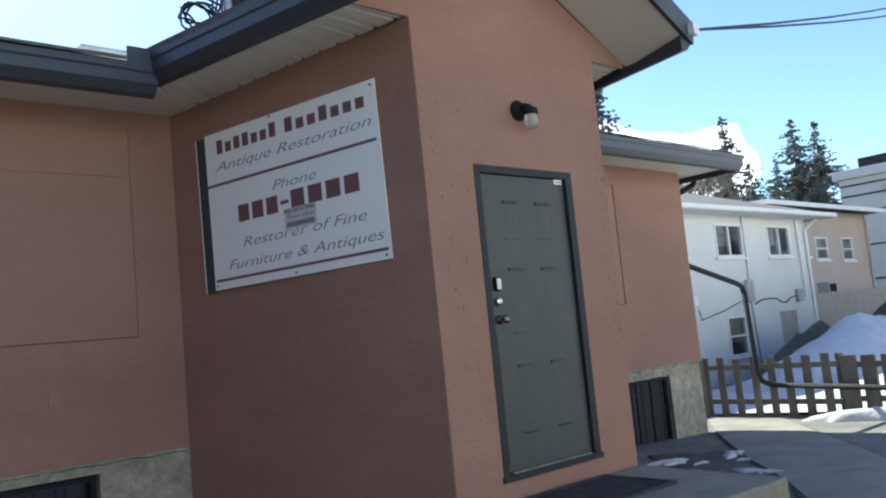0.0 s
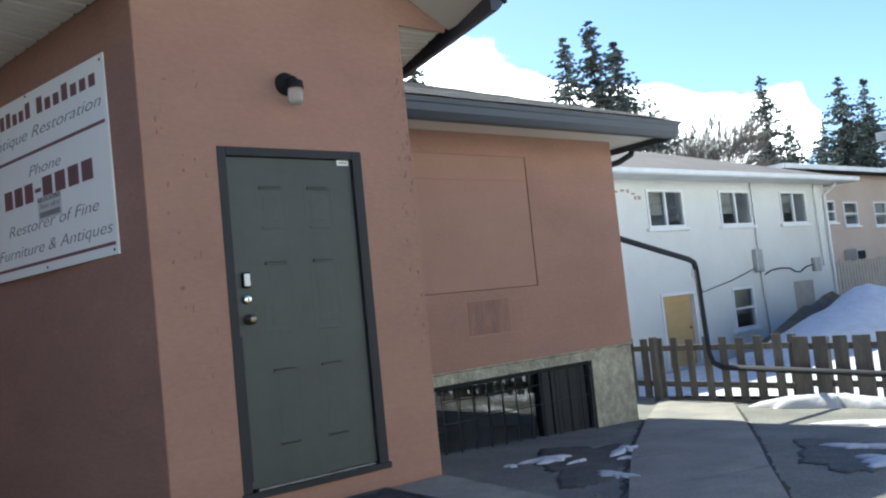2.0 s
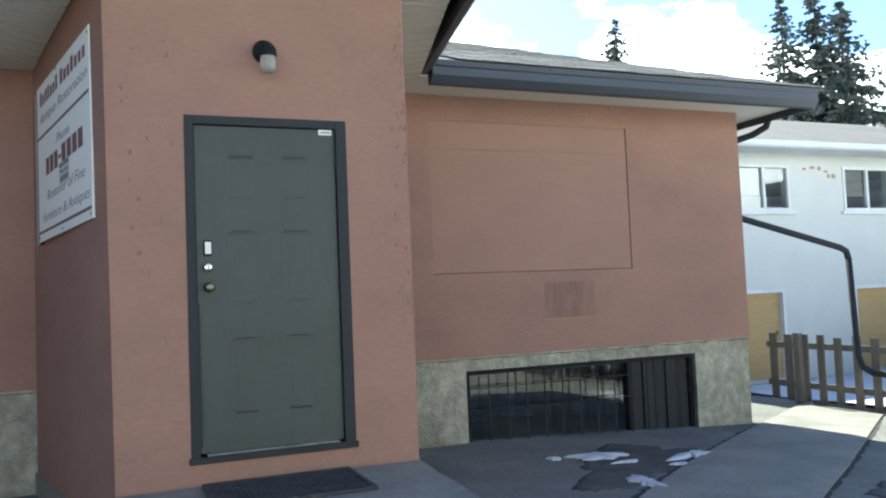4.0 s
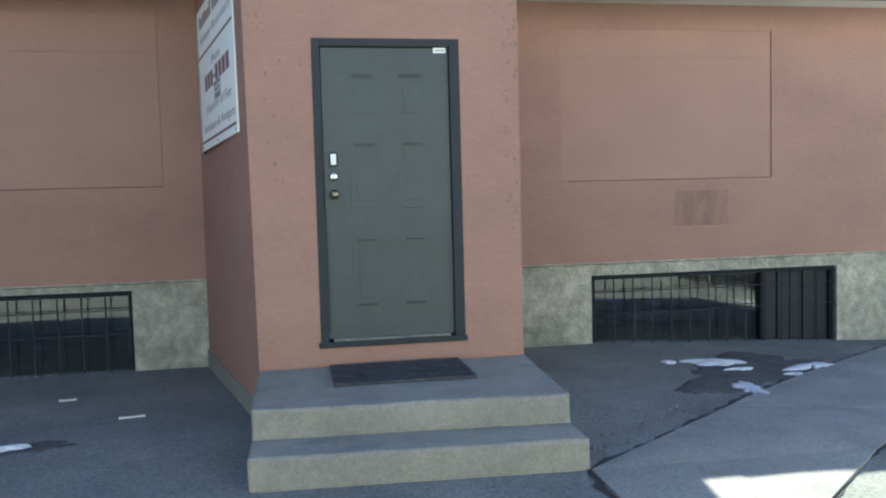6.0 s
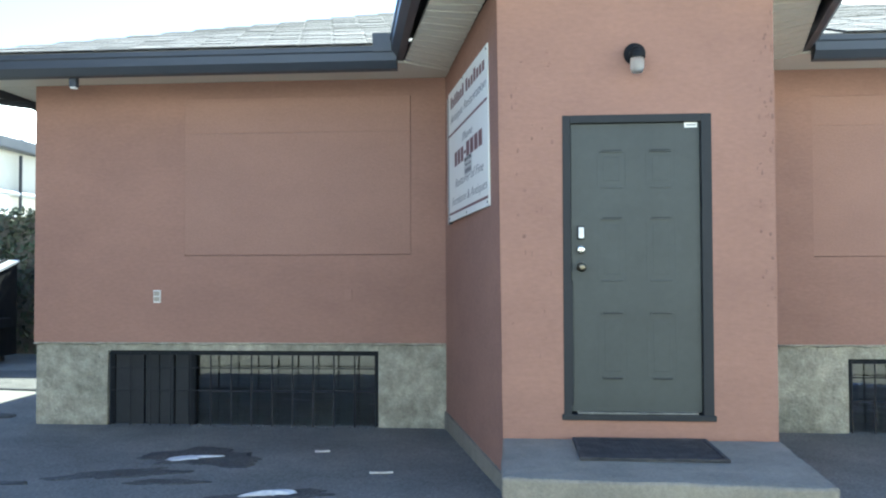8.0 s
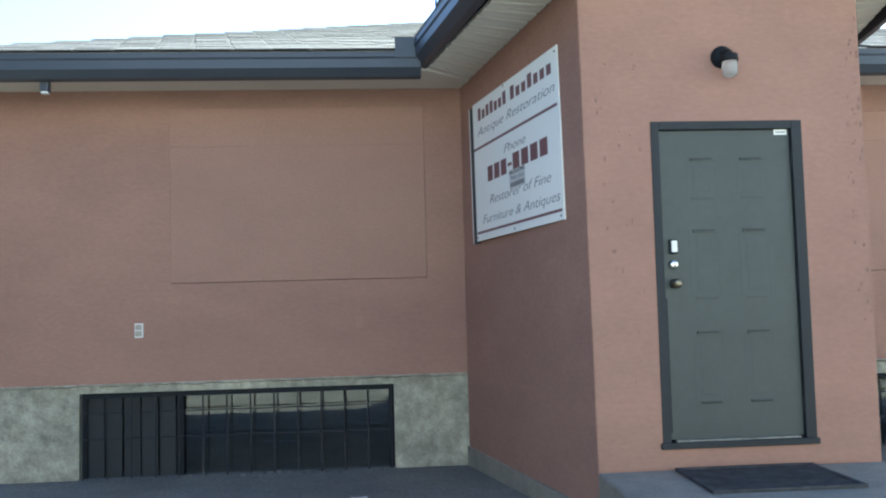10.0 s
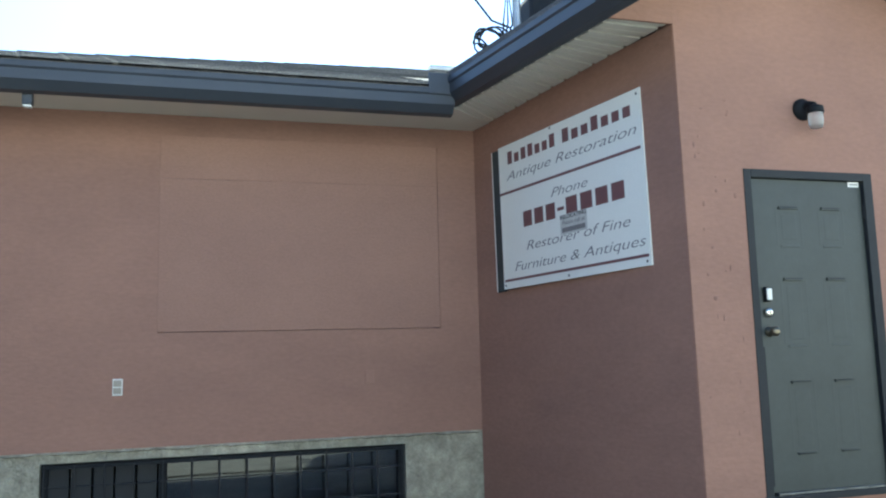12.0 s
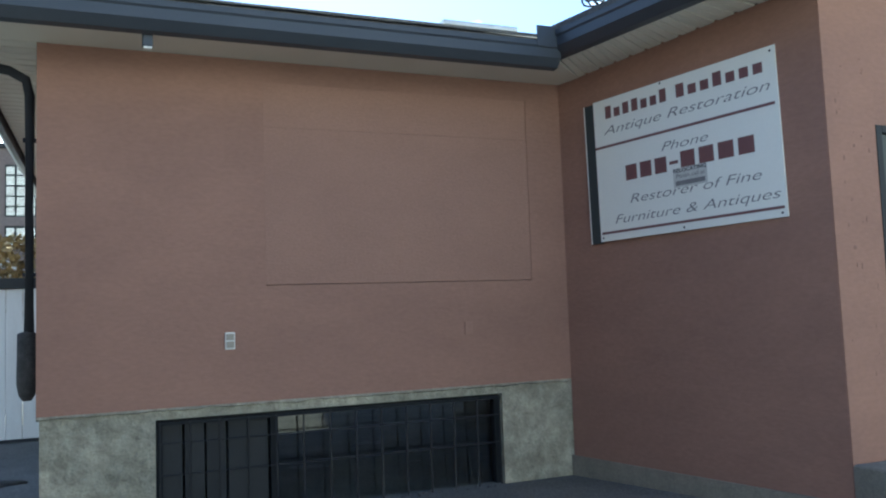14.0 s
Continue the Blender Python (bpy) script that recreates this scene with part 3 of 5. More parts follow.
for k, (a, b) in enumerate(((XL, -1.03), (2.07, XR))):
    bm = bmesh.new()
    n = int((b - a) / 0.04)
    rows = []
    for i in range(n + 1):
        x = a + (b - a) * i / n
        out = 0.010 + 0.010 * noise.noise(Vector((x * 7, 0, k))) + 0.006 * noise.noise(Vector((x * 23, 3, k)))
        low = 0.030 + 0.018 * noise.noise(Vector((x * 5, 7, k))) + 0.012 * noise.noise(Vector((x * 19, 9, k)))
        rows.append([bm.verts.new(p) for p in ((x, WALL_Y + 0.03, TOP_F - 0.001), (x, WALL_Y - 0.3 * out, TOP_F - 0.001), (x, WALL_Y - out, TOP_F - 0.5 * low), (x, WALL_Y + 0.03, TOP_F - low))])
    for p, q in zip(rows, rows[1:]):
        for i in range(3):
            bm.faces.new((p[i], q[i], q[i + 1], p[i + 1]))
    setting("trim_ledge_" + ("left", "right")[k], bm, CONCRETE, "rough crumbling mortar edge below the stucco", "ledge")
# filled-in windows: boards set a little back in their old openings
for (a, b, c, d), split, back in ((LP, 2.95, 0.002), (RP, 2.93, 0.012)):
    for z0, z1 in ((c, split - 0.0005), (split + 0.0005, d)):
        part("panel", B(a + 0.001, b - 0.004, WALL_Y + back, WALL_Y + 0.16, z0 + (0.006 if z0 == c else 0.001), z1 - 0.0003, 0.0004), STUCCO_PATCH, wall, "smoother stucco infill of an old window")
part("panel", B(3.845, 4.455, WALL_Y - 0.004, WALL_Y + 0.02, 1.155, 1.535, 0.003), STUCCO_STAIN, wall, "darker streaked patch over a closed vent")
part("panel", B(3.80, 4.46, WALL_Y - 0.008, WALL_Y + 0.02, 1.125, 1.150, 0.003), STUCCO_PATCH, wall, "pale ledge under the patch")

# the entrance block: its flanks splay outwards, its corners lean a little


def lean_x(base, z):
    return base - 0.042 - 0.0095 * z


FLZ, FTOP = -0.25, 3.55
bm = bmesh.new()
solid(bm, [(lean_x(-0.375, FLZ), 0, FLZ), (0, 0, FLZ), (0, 0, 2.61), (lean_x(-0.375, 2.61), 0, 2.61)], (0, 0.2, 0))
solid(bm, [(1.0, 0, FLZ), (1.44, 0, FLZ), (1.44, 0, 2.61), (1.0, 0, 2.61)], (0, 0.2, 0))
solid(bm, [(0, 0, FLZ), (1.0, 0, FLZ), (1.0, 0, 0.5), (0, 0, 0.5)], (0, 0.2, 0))
solid(bm, [(lean_x(-0.375, 2.61), 0, 2.61), (1.44, 0, 2.61), (1.44, 0, 3.80), (0.5, 0, 4.28), (lean_x(-0.375, 3.60), 0, 3.80)], (0, 0.2, 0))
solid(bm, [(1.44, 0, 3.55), (1.86, 0, 3.55), (1.88, 0, 3.60), (1.44, 0, 3.80)], (0, 0.02, 0))
solid(bm, [(lean_x(-0.375, 3.55), 0, 3.55), (lean_x(-0.375, 3.6), 0, 3.80), (-0.92, 0, 3.60), (-0.90, 0, 3.55)], (0, 0.02, 0))
gable = setting("wall_entrance_front", bm, STUCCO, "terracotta-red stucco gable wall around the entrance door", "wall")
rnd = random.Random(15)
for k in range(64):
    chip = bmesh.new()
    v = bmesh.ops.create_icosphere(chip, subdivisions=1, radius=1.0)["verts"]
    x = 1.43 - abs(rnd.gauss(0, 0.05)) if k < 38 else rnd.uniform(-0.38, -0.06)
    z = rnd.uniform(1.2, 3.3) if k < 38 else rnd.uniform(0.9, 3.2)
    for p in v:
        p.co *= rnd.uniform(0.7, 1.3)
    bmesh.ops.transform(chip, matrix=Matrix.Translation((x, 0.0, z)) @ Matrix.Diagonal((rnd.uniform(0.004, 0.016), 0.004, rnd.uniform(0.006, 0.024), 1)), verts=v)
    part("chip", chip, STUCCO_STAIN, gable)
bm = bmesh.new()
solid(bm, [(lean_x(-0.378, FLZ), 0.008, FLZ), (-1.0, 2.47, FLZ), (-1.0, 2.47, FTOP), (lean_x(-0.378, FTOP), 0.008, FTOP)], (0.2, 0.05, 0))
setting("wall_entrance_left", bm, STUCCO, "terracotta-red stucco flank wall carrying the sign", "wall")
bm = bmesh.new()
solid(bm, [(1.438, 0.008, FLZ), (2.05, 2.47, FLZ), (2.05, 2.47, FTOP), (1.438, 0.008, FTOP)], (-0.2, 0.05, 0))
setting("wall_entrance_right", bm, STUCCO, "terracotta-red stucco flank wall", "wall")
bm = bmesh.new()
solid(bm, [(-0.435, 0.0, -0.2), (-1.018, 2.487, -0.2), (-1.02, 2.487, 0.12), (-0.438, 0.0, 0.12)], (0.03, 0.0, 0))
setting("baseboard", bm, STEP_CONCRETE, "thin concrete plinth along the flank wall", "plinth")

# ---- roofs, soffits, gutters ----
EAVE_Z, PITCH, EY = 3.635, 0.392, 1.76
RX0, RX1, RYB = -5.93, 7.23, 13.7
RIDGE = EAVE_Z + PITCH * (RYB - EY) / 2
MID = (RYB + EY) / 2
bm = bmesh.new()
c = [bm.verts.new(p) for p in ((RX0, EY, EAVE_Z), (RX1, EY, EAVE_Z), (RX1, RYB, EAVE_Z), (RX0, RYB, EAVE_Z))]
d = [bm.verts.new((v.co.x, v.co.y, EAVE_Z - 0.03)) for v in c]
r0, r1 = bm.verts.new((RX0 + (MID - EY), MID, RIDGE)), bm.verts.new((RX1 - (MID - EY), MID, RIDGE))
bm.faces.new((c[0], c[1], r1, r0)), bm.faces.new((c[1], c[2], r1)), bm.faces.new((c[2], c[3], r0, r1)), bm.faces.new((c[3], c[0], r0))
for i in range(4):
    bm.faces.new((d[i], d[(i + 1) % 4], c[(i + 1) % 4], c[i]))
bm.faces.new(d[::-1])
roof = setting("roof_main", bm, SHINGLE, "low hipped roof of worn grey asphalt shingles", "roof")
part("ridge_cap", B(RX0 + (MID - EY), RX1 - (MID - EY) + 0.1, MID - 0.14, MID + 0.14, RIDGE - 0.03, RIDGE + 0.05, 0.02), GALV, roof, "pale metal ridge cap")
bm = bmesh.new()
APEX = 4.42
for s, tip, back in ((-1, (-0.95, -0.62), (-1.47, 1.85)), (1, (1.90, -0.62), (2.42, 1.85))):
    solid(bm, [(tip[0], tip[1], 3.70), (back[0], back[1], 3.70), (0.5, 3.9, APEX), (0.5, -0.62, APEX)], (0, 0, 0.06))
roof2 = setting("roof_entrance", bm, SHINGLE, "shingled gable roof over the entrance", "roof")
# rake boards along the gable
for tip in (-0.97, 1.92):
    bm = bmesh.new()
    solid(bm, [(tip, -0.64, 3.56), (0.5, -0.64, 4.28), (0.5, -0.64, 4.47), (tip, -0.64, 3.75)], (0, 0.035, 0))
    part("rake_board", bm, FASCIA, roof2, "dark metal-clad rake board")
    bm = bmesh.new()
    k = 0.02 if tip > 0 else -0.02
    solid(bm, [(tip - k, -0.60, 3.575), (0.5, -0.60, 4.295), (0.5, -0.002, 4.295), (tip - k, -0.002, 3.575)], (0, 0, 0.02))
    setting("ceiling_rake_soffit", bm, SOFFIT, "plain off-white soffit under the gable overhang", "soffit")


def gutter(name, a, b, parent, label, z=3.405):
    """A dark gutter with a rolled lip from a to b; its outside lies to the right of that way."""
    d = Vector((b[0] - a[0], b[1] - a[1], 0)).normalized()
    o = Vector((d.y, -d.x, 0))
    prof = ((0, 0.0), (0.0, 0.20), (0.015, 0.20), (0.02, 0.19), (0.105, 0.185), (0.105, 0.205), (0.13, 0.205), (0.13, 0.165), (0.118, 0.15), (0.118, 0.075), (0.06, 0.01))
    bm = bmesh.new()
    ends = [[bm.verts.new(Vector((p[0], p[1], z + h)) + o * w) for w, h in prof] for p in (a, b)]
    n = len(prof)
    for i in range(n):
        bm.faces.new((ends[0][i], ends[0][(i + 1) % n], ends[1][(i + 1) % n], ends[1][i]))
    bm.faces.new(ends[0]), bm.faces.new(ends[1][::-1])
    bmesh.ops.recalc_face_normals(bm, faces=bm.faces[:])
    return part(name, bm, FASCIA, parent, label)


gutter("gutter", (RX0 + 0.12, EY + 0.09), (-1.40, EY + 0.09), roof, "dark slate-blue metal gutter")
part("splash_guard", B(-1.62, -1.36, EY - 0.045, EY - 0.03, 3.56, 3.735, 0.004), FASCIA, roof, "raised dark splash guard at the inside corner")
gutter("gutter", (2.36, EY + 0.09), (RX1 - 0.12, EY + 0.09), roof, "dark slate-blue metal gutter")
gutter("gutter", (RX1 - 0.12, EY + 0.09), (RX1 - 0.12, RYB), roof, "dark slate-blue metal gutter")
gutter("gutter", (RX0 + 0.12, RYB), (RX0 + 0.12, EY + 0.09), roof, "dark slate-blue metal gutter")
gutter("gutter", (-1.36, EY + 0.14), (-0.86, -0.60), roof2, "dark slate-blue metal gutter", 3.50)
gutter("gutter", (1.80, -0.60), (2.30, EY + 0.14), roof2, "dark slate-blue metal gutter", 3.50)


def soffit_slats(parent, line, n, width):
    """Ribbed vinyl slats; line(f) gives the inner and outer end at a share f of the run."""
    for k in range(n):
        f0, f1 = k / n, (k + 0.86) / n
        (a, b), (p, q) = line(f0), line(f1)
        bm = bmesh.new()
        prism(bm, [a, b, q, p], SOFFIT_Z, SOFFIT_Z + 0.018)
        bmesh.ops.recalc_face_normals(bm, faces=bm.faces[:])
        part("slat", bm, SOFFIT, parent)


# boarding above the slats
for side, plan in (("left", [(RX0 + 0.14, EY + 0.1), (-1.34, EY + 0.1), (-0.93, 2.215), (-0.985, WALL_Y), (RX0 + 0.14, WALL_Y)]), ("right", [(2.285, EY + 0.1), (RX1 - 0.14, EY + 0.1), (RX1 - 0.14, WALL_Y), (2.03, WALL_Y), (1.965, 2.215)])):
    setting("ceiling_soffit_front_" + side, prism(bmesh.new(), plan, SOFFIT_Z + 0.004, SOFFIT_Z + 0.03), SOFFIT, "plain off-white vinyl soffit under the front eave", "soffit")
sl = setting("ceiling_soffit_left", B(RX0 + 0.14, XL, WALL_Y + 0.002, RYB, SOFFIT_Z + 0.016, SOFFIT_Z + 0.03), SOFFIT, "ribbed off-white vinyl soffit under the side eave", "soffit")
soffit_slats(sl, lambda f: ((XL - 0.003, WALL_Y + 0.01 + 9.0 * f), (RX0 + 0.15, WALL_Y + 0.01 + 9.0 * f)), 60, 0.1)
sr = setting("ceiling_soffit_right", B(XR, RX1 - 0.14, WALL_Y + 0.002, RYB, SOFFIT_Z + 0.004, SOFFIT_Z + 0.03), SOFFIT, "off-white vinyl soffit under the side eave", "soffit")
for label_side, inner0, inner1, outer0, outer1, zs in (("left", (-0.474, 0.022), (-0.945, 2.2), (-0.88, 0.022), (-1.335, 1.84), 0), ("right", (1.445, 0.022), (1.98, 2.2), (1.83, 0.022), (2.285, 1.84), 0)):
    bm = bmesh.new()
    prism(bm, [inner0, outer0, outer1, inner1], lambda x, y: 3.569 - 0.032 * y, lambda x, y: 3.585 - 0.032 * y)
    bmesh.ops.recalc_face_normals(bm, faces=bm.faces[:])
    se = setting("ceiling_soffit_entrance_" + label_side, bm, SOFFIT, "ribbed off-white vinyl soffit under the entrance eave", "soffit")
    n = 26
    for k in range(n):
        f0, f1 = k / n, (k + (0.55, 0.9)[k % 2]) / n
        mixp = lambda p, q, f: (p[0] + (q[0] - p[0]) * f, p[1] + (q[1] - p[1]) * f)
        bm = bmesh.new()
        prism(bm, [mixp(inner0, inner1, f0), mixp(outer0, outer1, f0), mixp(outer0, outer1, f1), mixp(inner0, inner1, f1)], lambda x, y: 3.556 - 0.032 * y, lambda x, y: 3.571 - 0.032 * y)
        bmesh.ops.recalc_face_normals(bm, faces=bm.faces[:])
        part("slat", bm, SOFFIT, se)

# ---- basement windows with bars ----


def bar_window(x0, x1, z1, panel_left, label):
    z0, w = -0.36, thing("window_1", ((x0 + x1) / 2, WALL_Y, 0.3), label, "window", kind="structure")
    y = WALL_Y + 0.12
    t = 0.05
    for a, b, c, d in ((x0, x1, z1 - t, z1), (x0, x1, z0, z0 + t), (x0, x0 + t, z0 + t, z1 - t), (x1 - t, x1, z0 + t, z1 - t)):
        part("window_frame", B(a, b, y - 0.04, y + 0.05, c, d, 0.004), BLACK_METAL, w)
    cut = x0 + 0.31 * (x1 - x0) if panel_left else x1 - 0.30 * (x1 - x0)
    part("mullion", B(cut - 0.03, cut + 0.03, y - 0.04, y + 0.05, z0 + t, z1 - t, 0.004), BLACK_METAL, w)
    ga, gb = (cut + 0.03, x1 - t) if panel_left else (x0 + t, cut - 0.03)
    pa, pb = (x0 + t, cut - 0.03) if panel_left else (cut + 0.03, x1 - t)
    bm = B(ga, gb, y + 0.006, y + 0.012, z0 + t, z1 - t)
    for v in bm.verts:
        v.co.y += 0.0165 * (v.co.z - z0)
    pane = part("pane", bm, WINDOW_GLASS, w, "dark reflecting glass pane leaning slightly back")
    pane.visible_shadow = False
    n = 5
    for k in range(n):
        a, b = pa + (pb - pa) * k / n, pa + (pb - pa) * (k + 0.9) / n
        part("board", B(a, b, y - 0.012 - 0.012 * (k % 2), y + 0.02, z0 + t, z1 - t, 0.004), DARK_BOARD, w, "dark upright boarding")
    grille = part("grille_frame", B(x0 + 0.02, x1 - 0.02, WALL_Y + 0.015, WALL_Y + 0.035, z1 - 0.045, z1 - 0.02), BLACK_METAL, w, "black iron security grille")
    m = int((x1 - x0) / 0.215)
    for k in range(m + 1):
        x = x0 + 0.03 + (x1 - x0 - 0.06) * k / m
        part("bar", tube(bmesh.new(), [(x, WALL_Y + 0.02, z0 - 0.1), (x, WALL_Y + 0.02, z1 - 0.02)], 0.0075, 6), IRON, grille)
    for f in (0.24, 0.55):
        z = z1 - f * 0.75
        part("bar", tube(bmesh.new(), [(x0 + 0.02, WALL_Y + 0.028, z), (x1 - 0.02, WALL_Y + 0.028, z)], 0.006, 6), IRON, grille)
    part("window_sill", B(x0, x1, WALL_Y + 0.02, y, -0.42, -0.37, 0.01), CONCRETE, w)
    return w


bar_window(LW[0], LW[1], LW[3], True, "basement window behind black iron bars, partly boarded")
bar_window(RW[0], RW[1], RW[3], False, "basement window behind black iron bars, partly boarded").name = "window_2"

# ---- entrance door ----
door = thing("door_1", (0.5, 0, 0.5), "closed dark grey-green steel six-panel entrance door", "door", kind="structure")
for a, b, c, d in ((0.0, 0.055, 0.5, 2.61), (0.945, 1.016, 0.5, 2.61), (0.055, 0.945, 2.555, 2.61)):
    part("door_frame", B(a, b, -0.006, 0.12, c, d, 0.005), FRAME_PAINT, door)
part("threshold", B(-0.012, 1.028, -0.02, 0.14, 0.50, 0.54, 0.006), FRAME_PAINT, door)
part("sill_strip", B(0.09, 0.91, -0.008, 0.05, 0.541, 0.556, 0.004), SILL_METAL, door, "worn bare-metal weather strip")
# leaf with six embossed panels
bm = B(0.058, 0.942, 0.022, 0.066, 0.555, 2.552, 0.003)
leaf = part("door_leaf", bm, DOOR_PAINT, door)
for px0, px1 in ((0.235, 0.445), (0.57, 0.78)):
    for pz0, pz1 in ((2.10, 2.37), (1.45, 1.90), (0.78, 1.24)):
        bm = bmesh.new()
        rim = 0.018
        box(bm, px0 + 0.03, px1 - 0.03, 0.010, 0.03, pz1 - rim, pz1)
        box(bm, px0 + 0.03, px1 - 0.03, 0.0185, 0.03, pz0, pz0 + rim, 0.004)
        box(bm, px0, px0 + rim, 0.0213, 0.03, pz0 + rim, pz1 - rim, 0.004)
        box(bm, px1 - rim, px1, 0.0213, 0.03, pz0 + rim, pz1 - rim, 0.004)
        box(bm, px0 + 0.045, px1 - 0.045, 0.0208, 0.03, pz0 + 0.05, pz1 - 0.05, 0.006)
        part("panel", bm, DOOR_PAINT, leaf)
        # shade along the embossing, put in as thin strips of darker paint
        for z in ((pz1 - 0.006, pz0 + 0.004) if pz0 < 1.0 else (pz1 - 0.006,)):
            part("panel_shade_line", B(px0 + 0.04, px1 - 0.04, 0.0085, 0.03, z - 0.004, z + 0.004), FRAME_PAINT, leaf, "dark strip painted as the shade line of the embossed panel")
kp = part("keypad", B(0.100, 0.150, -0.004, 0.022, 1.745, 1.84, 0.008), BLACK_METAL, door)
part("keypad_cover", B(0.106, 0.144, -0.014, -0.003, 1.755, 1.83, 0.006), WHITE_PLASTIC, kp, "pale plastic cover")
dl = part("deadbolt", lathe(bmesh.new(), ((0.030, -0.022), (0.030, -0.004), (0.024, 0.006), (0.012, 0.008)), (0.124, 0, 1.676), "y"), CHROME, door, "bright round lock cylinder", True)
part("keyway", B(0.1205, 0.1275, -0.0105, -0.006, 1.664, 1.688), BLACK_METAL, dl)
kb = part("door_handle", lathe(bmesh.new(), ((0.032, -0.022), (0.032, -0.012), (0.014, -0.006), (0.013, 0.018), (0.028, 0.03), (0.030, 0.045), (0.020, 0.058), (0.006, 0.060)), (0.126, 0, 1.554), "y"), BRASS, door, "dull brass knob", True)
part("alarm_label", B(0.838, 0.925, 0.0185, 0.0225, 2.517, 2.552), WHITE_PLASTIC, door, "small white label")
part("label_print", B(0.85, 0.915, 0.0172, 0.0186, 2.530, 2.538), SIGN_GREY, door, "illegible grey print")
for z in (0.75, 1.55, 2.35):
    part("hinge", tube(bmesh.new(), [(0.948, 0.012, z - 0.05), (0.948, 0.012, z + 0.05)], 0.009, 8), FRAME_PAINT, door)
part("latch_guard", B(0.045, 0.066, -0.006, 0.022, 0.60, 1.46, 0.003), FRAME_PAINT, door, "long dark weather plate")

# ---- steps and mat ----


def worn(bm):
    """Cut a cast block finely and wear its faces and edges unevenly."""
    bmesh.ops.triangulate(bm, faces=bm.faces[:])
    for _ in range(4):
        bmesh.ops.subdivide_edges(bm, edges=[e for e in bm.edges if e.calc_length() > 0.09], cuts=1)
        bmesh.ops.triangulate(bm, faces=[f for f in bm.faces if len(f.verts) > 3])
    for v in bm.verts:
        n = noise.noise_vector(v.co * 5.0) * 0.007 + noise.noise_vector(v.co * 17.0) * 0.004
        if v.co.y < -0.1 and v.co.z > -0.1:
            v.co += n


bm = bmesh.new()
prism(bm, [(-0.43, -1.085), (1.368, -1.21), (1.452, -0.003), (-0.425, -0.003)], -0.25, 0.372)
lo = [v for v in bm.verts]
bmesh.ops.bevel(bm, geom=[e for e in bm.edges if all(v.co.z > 0.3 for v in e.verts) or (all(v.co.y < -1.0 for v in e.verts))], offset=0.022, segments=3, profile=0.6, affect="EDGES")
steps = thing("concrete_steps", (0.5, -0.75, 0.0), "weathered two-step concrete stoop before the door", "steps")
worn(bm)
part("landing", bm, STEP_CONCRETE, steps)
bm = bmesh.new()
prism(bm, [(-0.437, -1.42), (1.365, -1.535), (1.372, -1.15), (-0.432, -1.04)], -0.25, 0.203)
bmesh.ops.bevel(bm, geom=[e for e in bm.edges if all(v.co.z > 0.15 for v in e.verts) or (all(v.co.y < -1.3 for v in e.verts))], offset=0.022, segments=3, profile=0.6, affect="EDGES")
worn(bm)
part("step", bm, STEP_CONCRETE, steps)
mat_ob = thing("door_mat", (0.5, -0.36, 0.374), "black ribbed rubber door mat on the landing", "mat")
part("mat_base", B(0.05, 0.945, -0.665, -0.055, 0.374, 0.386, 0.003), BLACK, mat_ob)
for a, b, c, d in ((0.05, 0.945, -0.665, -0.635), (0.05, 0.945, -0.085, -0.055), (0.05, 0.08, -0.635, -0.085), (0.915, 0.945, -0.635, -0.085)):
    part("mat_rim", B(a, b, c, d, 0.384, 0.394, 0.003), BLACK, mat_ob)
for k in range(26):
    x = 0.10 + 0.8 * k / 25
    part("mat_rib", B(x - 0.009, x + 0.009, -0.625, -0.095, 0.384, 0.3885), BLACK, mat_ob)

# ---- lamp over the door ----
lamp = thing("wall_lamp", (0.5, -0.05, 2.98), "small unlit jelly-jar wall lamp over the door", "lamp")
part("back_plate", lathe(bmesh.new(), ((0.075, -0.001), (0.075, 0.015), (0.055, 0.035), (0.03, 0.045)), (0.5, 0, 3.03), "y"), BLACK_METAL, lamp, "", True)
part("arm", tube(bmesh.new(), [(0.5, -0.03, 3.03), (0.5, -0.07, 3.045), (0.5, -0.105, 3.03), (0.5, -0.12, 3.0)], 0.028, 10), BLACK_METAL, lamp, "", True)
part("cap", lathe(bmesh.new(), ((0.02, 0.055), (0.052, 0.04), (0.056, 0.0), (0.05, -0.004)), (0.5, -0.12, 2.975)), BLACK_METAL, lamp, "", True)
part("glass_jar", lathe(bmesh.new(), ((0.044, 0.0), (0.048, -0.03), (0.046, -0.075), (0.036, -0.10), (0.012, -0.108)), (0.5, -0.12, 2.975)), LAMP_GLASS, lamp, "frosted ribbed glass jar", True)

# ---- sign ----
SB, SBL, STL = Vector((-0.512, 0.306, 2.012)), Vector((-0.921, 1.990, 1.986)), Vector((-0.929, 2.008, 3.203))
s_u = (SB - SBL).normalized()
s_n = s_u.cross(STL - SBL).normalized()
s_v = s_n.cross(s_u)
SW, SH = 1.778, 1.20
SIGN_M = Matrix((s_u * ((SB - SBL).length / SW), s_v * 1.013, s_n)).transposed().to_4x4()
SIGN_M.translation = SBL - s_n * 0.022
sign = new("sign")
sign.matrix_world = SIGN_M
tagged(sign, "white painted trade sign with dark lettering, screwed to the stucco", "sign")


def sign_part(name, bm, mat, label=""):
    ob = new(name, mesh_from(bm, name, mat))
    ob.parent = sign
    if label:
        ob["label"] = label
    return ob


